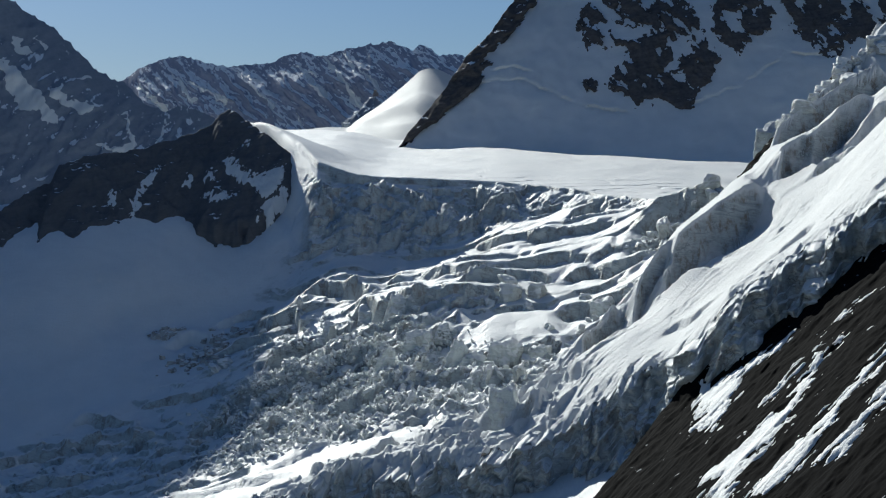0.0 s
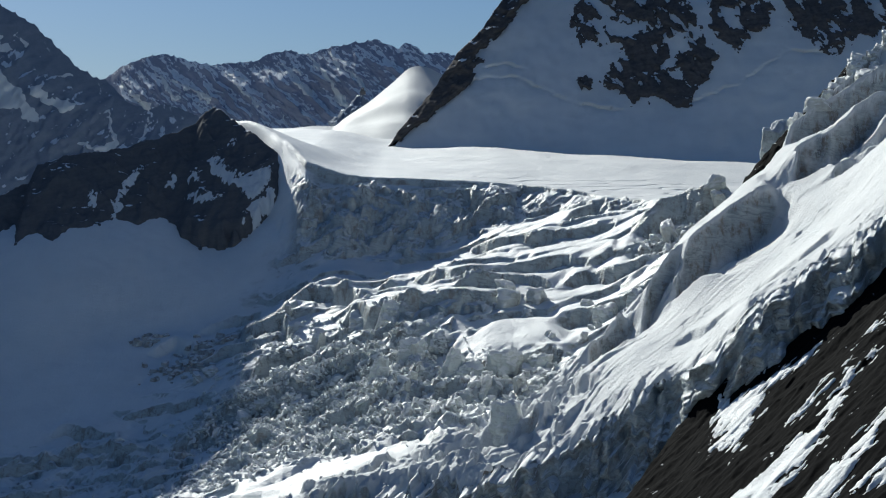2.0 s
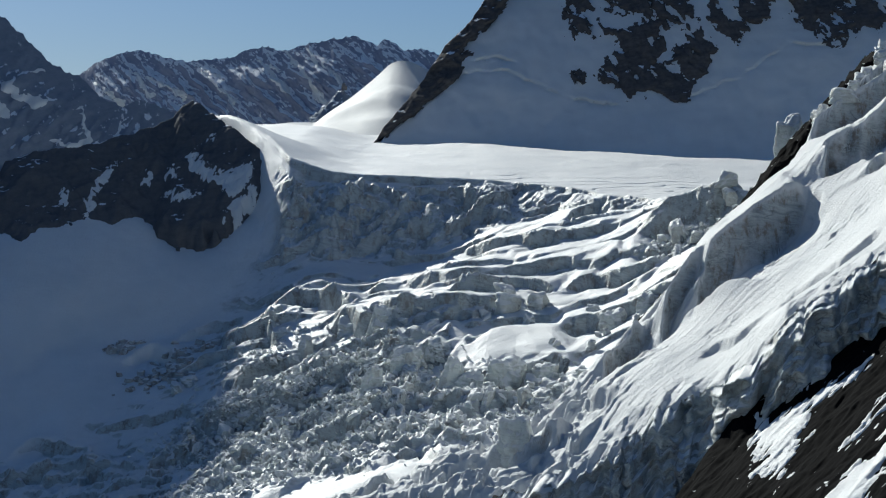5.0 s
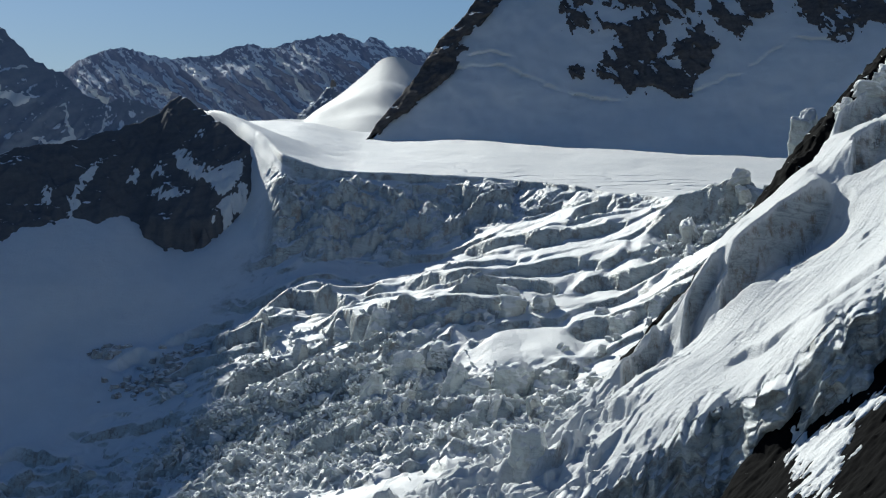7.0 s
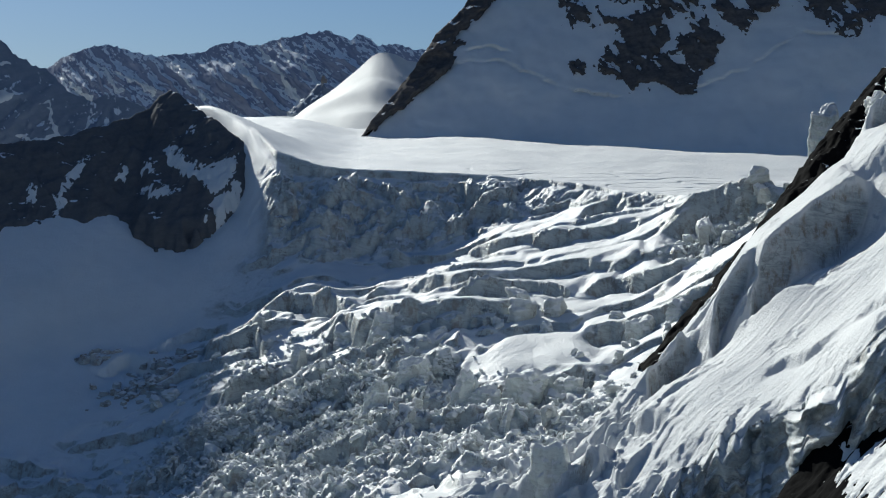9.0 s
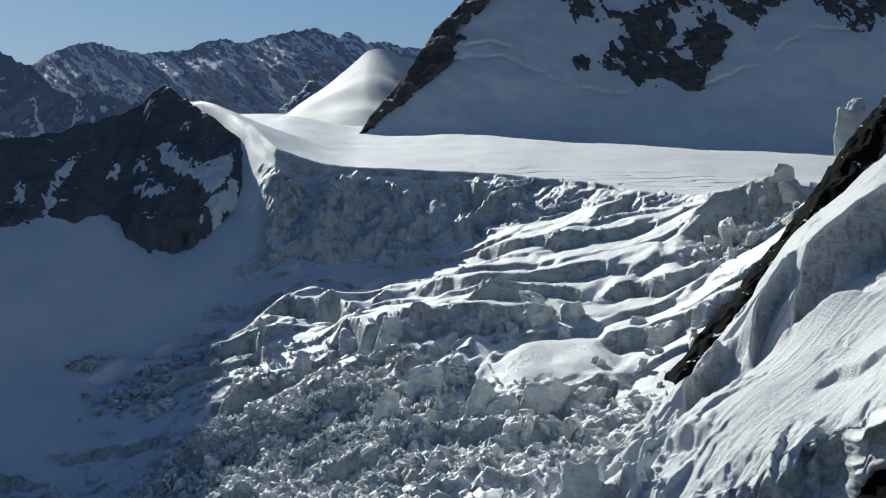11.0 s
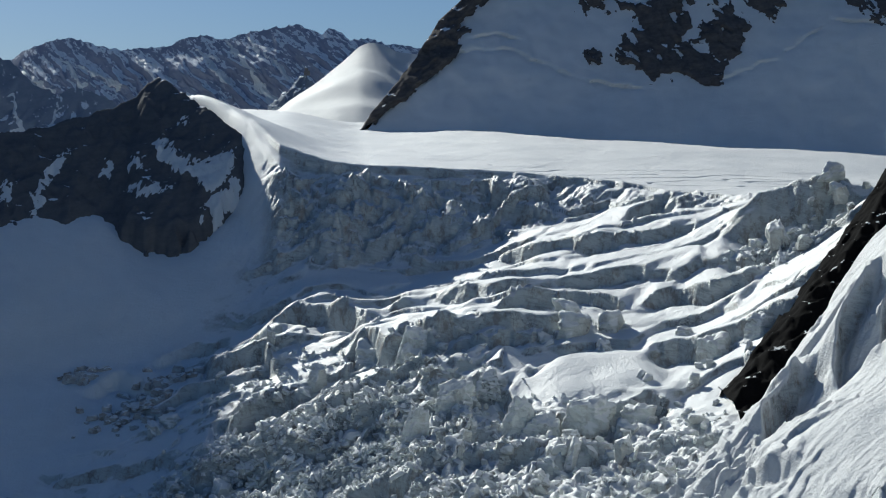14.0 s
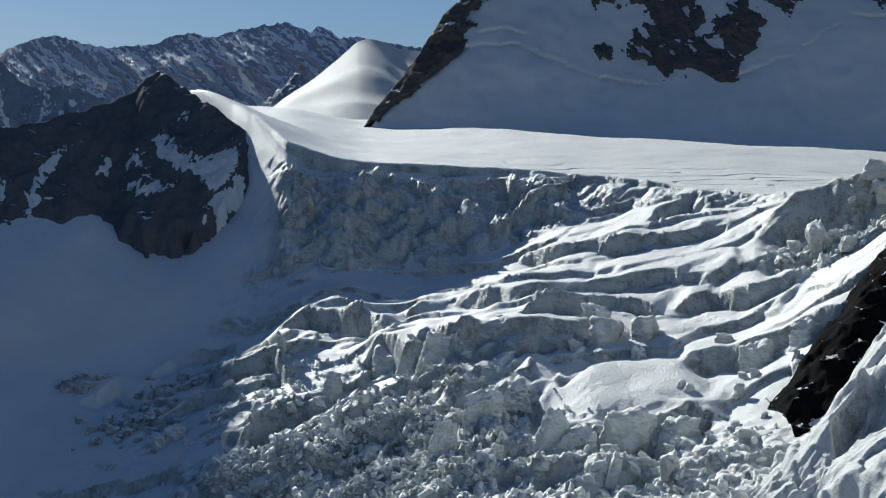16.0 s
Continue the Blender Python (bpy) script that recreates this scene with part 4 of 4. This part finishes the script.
serac(88, 812, (14, 9, 13), -20, 20, 0.4, level=5)
serac(104, 806, (13, 9, 15), -15, 21, 0.45, level=5)

# blocks heaped on the upper end of the near ridge
rng = np.random.default_rng(55)
for n in range(22):
    x = rng.uniform(172, 226)
    y = 752 + rng.uniform(-6, 12)
    w = rng.uniform(5, 10)
    z = RZ[int((y - 535) / 0.5), min(int((x + 140) / 0.5), len(rx) - 1)]
    serac(x, y, (w * 1.2, w * rng.uniform(0.6, 1.0), w * rng.uniform(0.7, 1.2)), rng.uniform(-60, 60), 700 + n, 0.45, z, rng.uniform(-0.3, 0.3), int(rng.integers(5, 9)), 4, "block of broken ice heaped on the snow ridge")

rng = np.random.default_rng(77)
zones = [(-45, 800, 40, 40, 12), (20, 750, 50, 30, 15), (-95, 835, 40, 20, 3), (-95, 905, 45, 25, 4), (150, 868, 26, 16, 9), (60, 850, 40, 25, 5)]
k = 100
for cx, cy, wx, wy, count in zones:
    for n in range(count):
        x, y = cx + rng.uniform(-1, 1) * wx, cy + rng.uniform(-1, 1) * wy
        w = rng.uniform(4, 9)
        k += 1
        serac(x, y, (w, w * rng.uniform(0.55, 0.9), w * rng.uniform(0.7, 1.35)), rng.uniform(-60, 60), k, 0.5, None, rng.uniform(-0.35, 0.35), int(rng.integers(5, 8)), 4)

for cx, cy, wx, wy, count in [(-50, 815, 50, 45, 34), (15, 745, 55, 35, 22), (-100, 850, 30, 26, 12), (70, 790, 30, 14, 10)]:
    for n in range(count):
        x, y = cx + rng.uniform(-1, 1) * wx, cy + rng.uniform(-1, 1) * wy
        w = rng.uniform(2.4, 4.6)
        k += 1
        serac(x, y, (w * 1.2, w * rng.uniform(0.6, 1.0), w * rng.uniform(0.7, 1.3)), rng.uniform(-60, 60), k, 0.4, None, rng.uniform(-0.35, 0.35), int(rng.integers(4, 7)), 3, "small broken ice block dusted with snow")

# broken ice between the seracs
points, faces, count = [], [], 0
for cx, cy, wx, wy, number in [(-56, 806, 50, 50, 3600), (-106, 832, 34, 24, 1100), (14, 738, 66, 46, 650), (-70, 740, 60, 34, 900), (135, 868, 26, 20, 160), (-90, 900, 40, 20, 120)]:
    for n in range(number):
        x, y = cx + rng.normal() * wx * 0.5, cy + rng.normal() * wy * 0.5
        w = rng.uniform(0.7, 1.9) ** 1.5
        p, f = chunk(2 if w > 1.5 else 1, (w * rng.uniform(0.8, 2.2), w * rng.uniform(0.5, 1), w * rng.uniform(0.5, 1.2)), rng, 4, 0.09)
        c, sn = rng.uniform(-0.7, 0.7), rng.uniform(-0.7, 0.7)
        p[:, 2] += c * p[:, 0] + sn * p[:, 1]
        ang = rng.uniform(0, 6.28)
        c, sn = math.cos(ang), math.sin(ang)
        q = np.stack([p[:, 0] * c - p[:, 1] * sn + x, p[:, 0] * sn + p[:, 1] * c + y, p[:, 2] + ground_at(x, y) - 0.3 * w], 1)
        points.append(q)
        faces.append(f + count)
        count += len(q)
rubble_ob = new("ice_rubble", mesh_of("ice_rubble", np.concatenate(points), np.concatenate(faces), MAT_SERAC))
tagged(rubble_ob, "heaped rubble of small broken ice blocks", "ice rubble", kind="stuff")

# silty ice that shows through the shaded slope
MAT_SILT = snow_ice("silty_ice", 0.35, 0.85, 0.9, 0.3, ((0.28, 0.27, 0.26), (0.46, 0.46, 0.45)))
points, faces, count = [], [], 0
for cx, cy, wx, wy, number in [(-180, 962, 9, 5, 40), (-152, 922, 18, 16, 70), (-140, 946, 12, 10, 40)]:
    for n in range(number):
        x, y = cx + rng.normal() * wx * 0.6, cy + rng.normal() * wy * 0.6
        w = rng.uniform(1.5, 5.0)
        p, f = chunk(2, (w * rng.uniform(0.9, 1.5), w * rng.uniform(0.7, 1.2), w * rng.uniform(0.6, 1.1)), rng, 5, 0.08)
        points.append(p + np.array([x, y, ground_at(x, y) - 0.33 * w]))
        faces.append(f + count)
        count += len(p)
silty = new("silty_ice", mesh_of("silty_ice", np.concatenate(points), np.concatenate(faces), MAT_SILT))
tagged(silty, "brown silty broken ice showing through the snow slope", "dirty ice", kind="stuff")

# ---- observatory on its knob ----
ku, kv = np.meshgrid(np.linspace(-1, 1, 50), np.linspace(-1, 1, 40))
KX, KY = -97 + ku * 36, 1962 + kv * 34
KZ = 96 + 40 * np.clip(1 - np.hypot(ku - 0.15 * (1 - ku * ku), kv), 0, 1) ** 0.9 + 4.5 * ridged(KX, KY, 13, 5, 401, 0.6)
# takes the left wall's rock colour with its painted haze
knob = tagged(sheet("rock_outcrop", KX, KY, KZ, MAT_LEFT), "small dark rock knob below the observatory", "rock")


def part(name, bm, material, parent, label=""):
    me = bpy.data.meshes.new(name)
    bm.to_mesh(me)
    bm.free()
    me.materials.append(material)
    ob = new(name, me)
    ob.parent = parent
    return tagged(ob, label)


def box(bm, x, y, z, w, d, h, bevel=0.15):
    made = bmesh.ops.create_cube(bm, size=1.0, matrix=Matrix.LocRotScale((x, y, z + h / 2), None, (w, d, h)))
    edges = {e for v in made["verts"] for e in v.link_edges}
    bmesh.ops.bevel(bm, geom=list(edges), offset=bevel, segments=1, affect="EDGES")


def plain(name, col, rough, metal=0.0):
    m, nt, bsdf = nodes_of(name)
    pos, nor = place_of(nt)
    c = ramp(nt, noise_node(nt, pos, 0.6, 5), (0.3, tuple(v * 0.8 for v in col)), (0.7, col))
    nt.links.new(c, bsdf.inputs["Base Color"])
    bsdf.inputs["Roughness"].default_value, bsdf.inputs["Metallic"].default_value = rough, metal
    return m


observatory = tagged(new("observatory"), "small stone observatory with a bright metal dome on the knob", "building")
observatory.matrix_basis = pose(-89, 1958, 140)
wall_mat, metal_mat = plain("weathered_stone_wall", (0.16, 0.15, 0.15), 0.8), plain("bright_dome_metal", (0.8, 0.8, 0.8), 0.18, 1.0)
bm = bmesh.new()
box(bm, 0, 0, 0, 7, 6, 4.5)
box(bm, -0.6, 0, 4.52, 4, 4, 3.5)
part("wall", bm, wall_mat, observatory)
bm = bmesh.new()
box(bm, 2.4, 0, 4.55, 2, 5, 0.4, 0.05)
part("terrace", bm, wall_mat, observatory)
bm = bmesh.new()
bmesh.ops.create_uvsphere(bm, u_segments=24, v_segments=12, radius=1.9, matrix=Matrix.Translation((-0.6, 0, 8.3)))
part("dome", bm, metal_mat, observatory, "bright metal observatory dome")
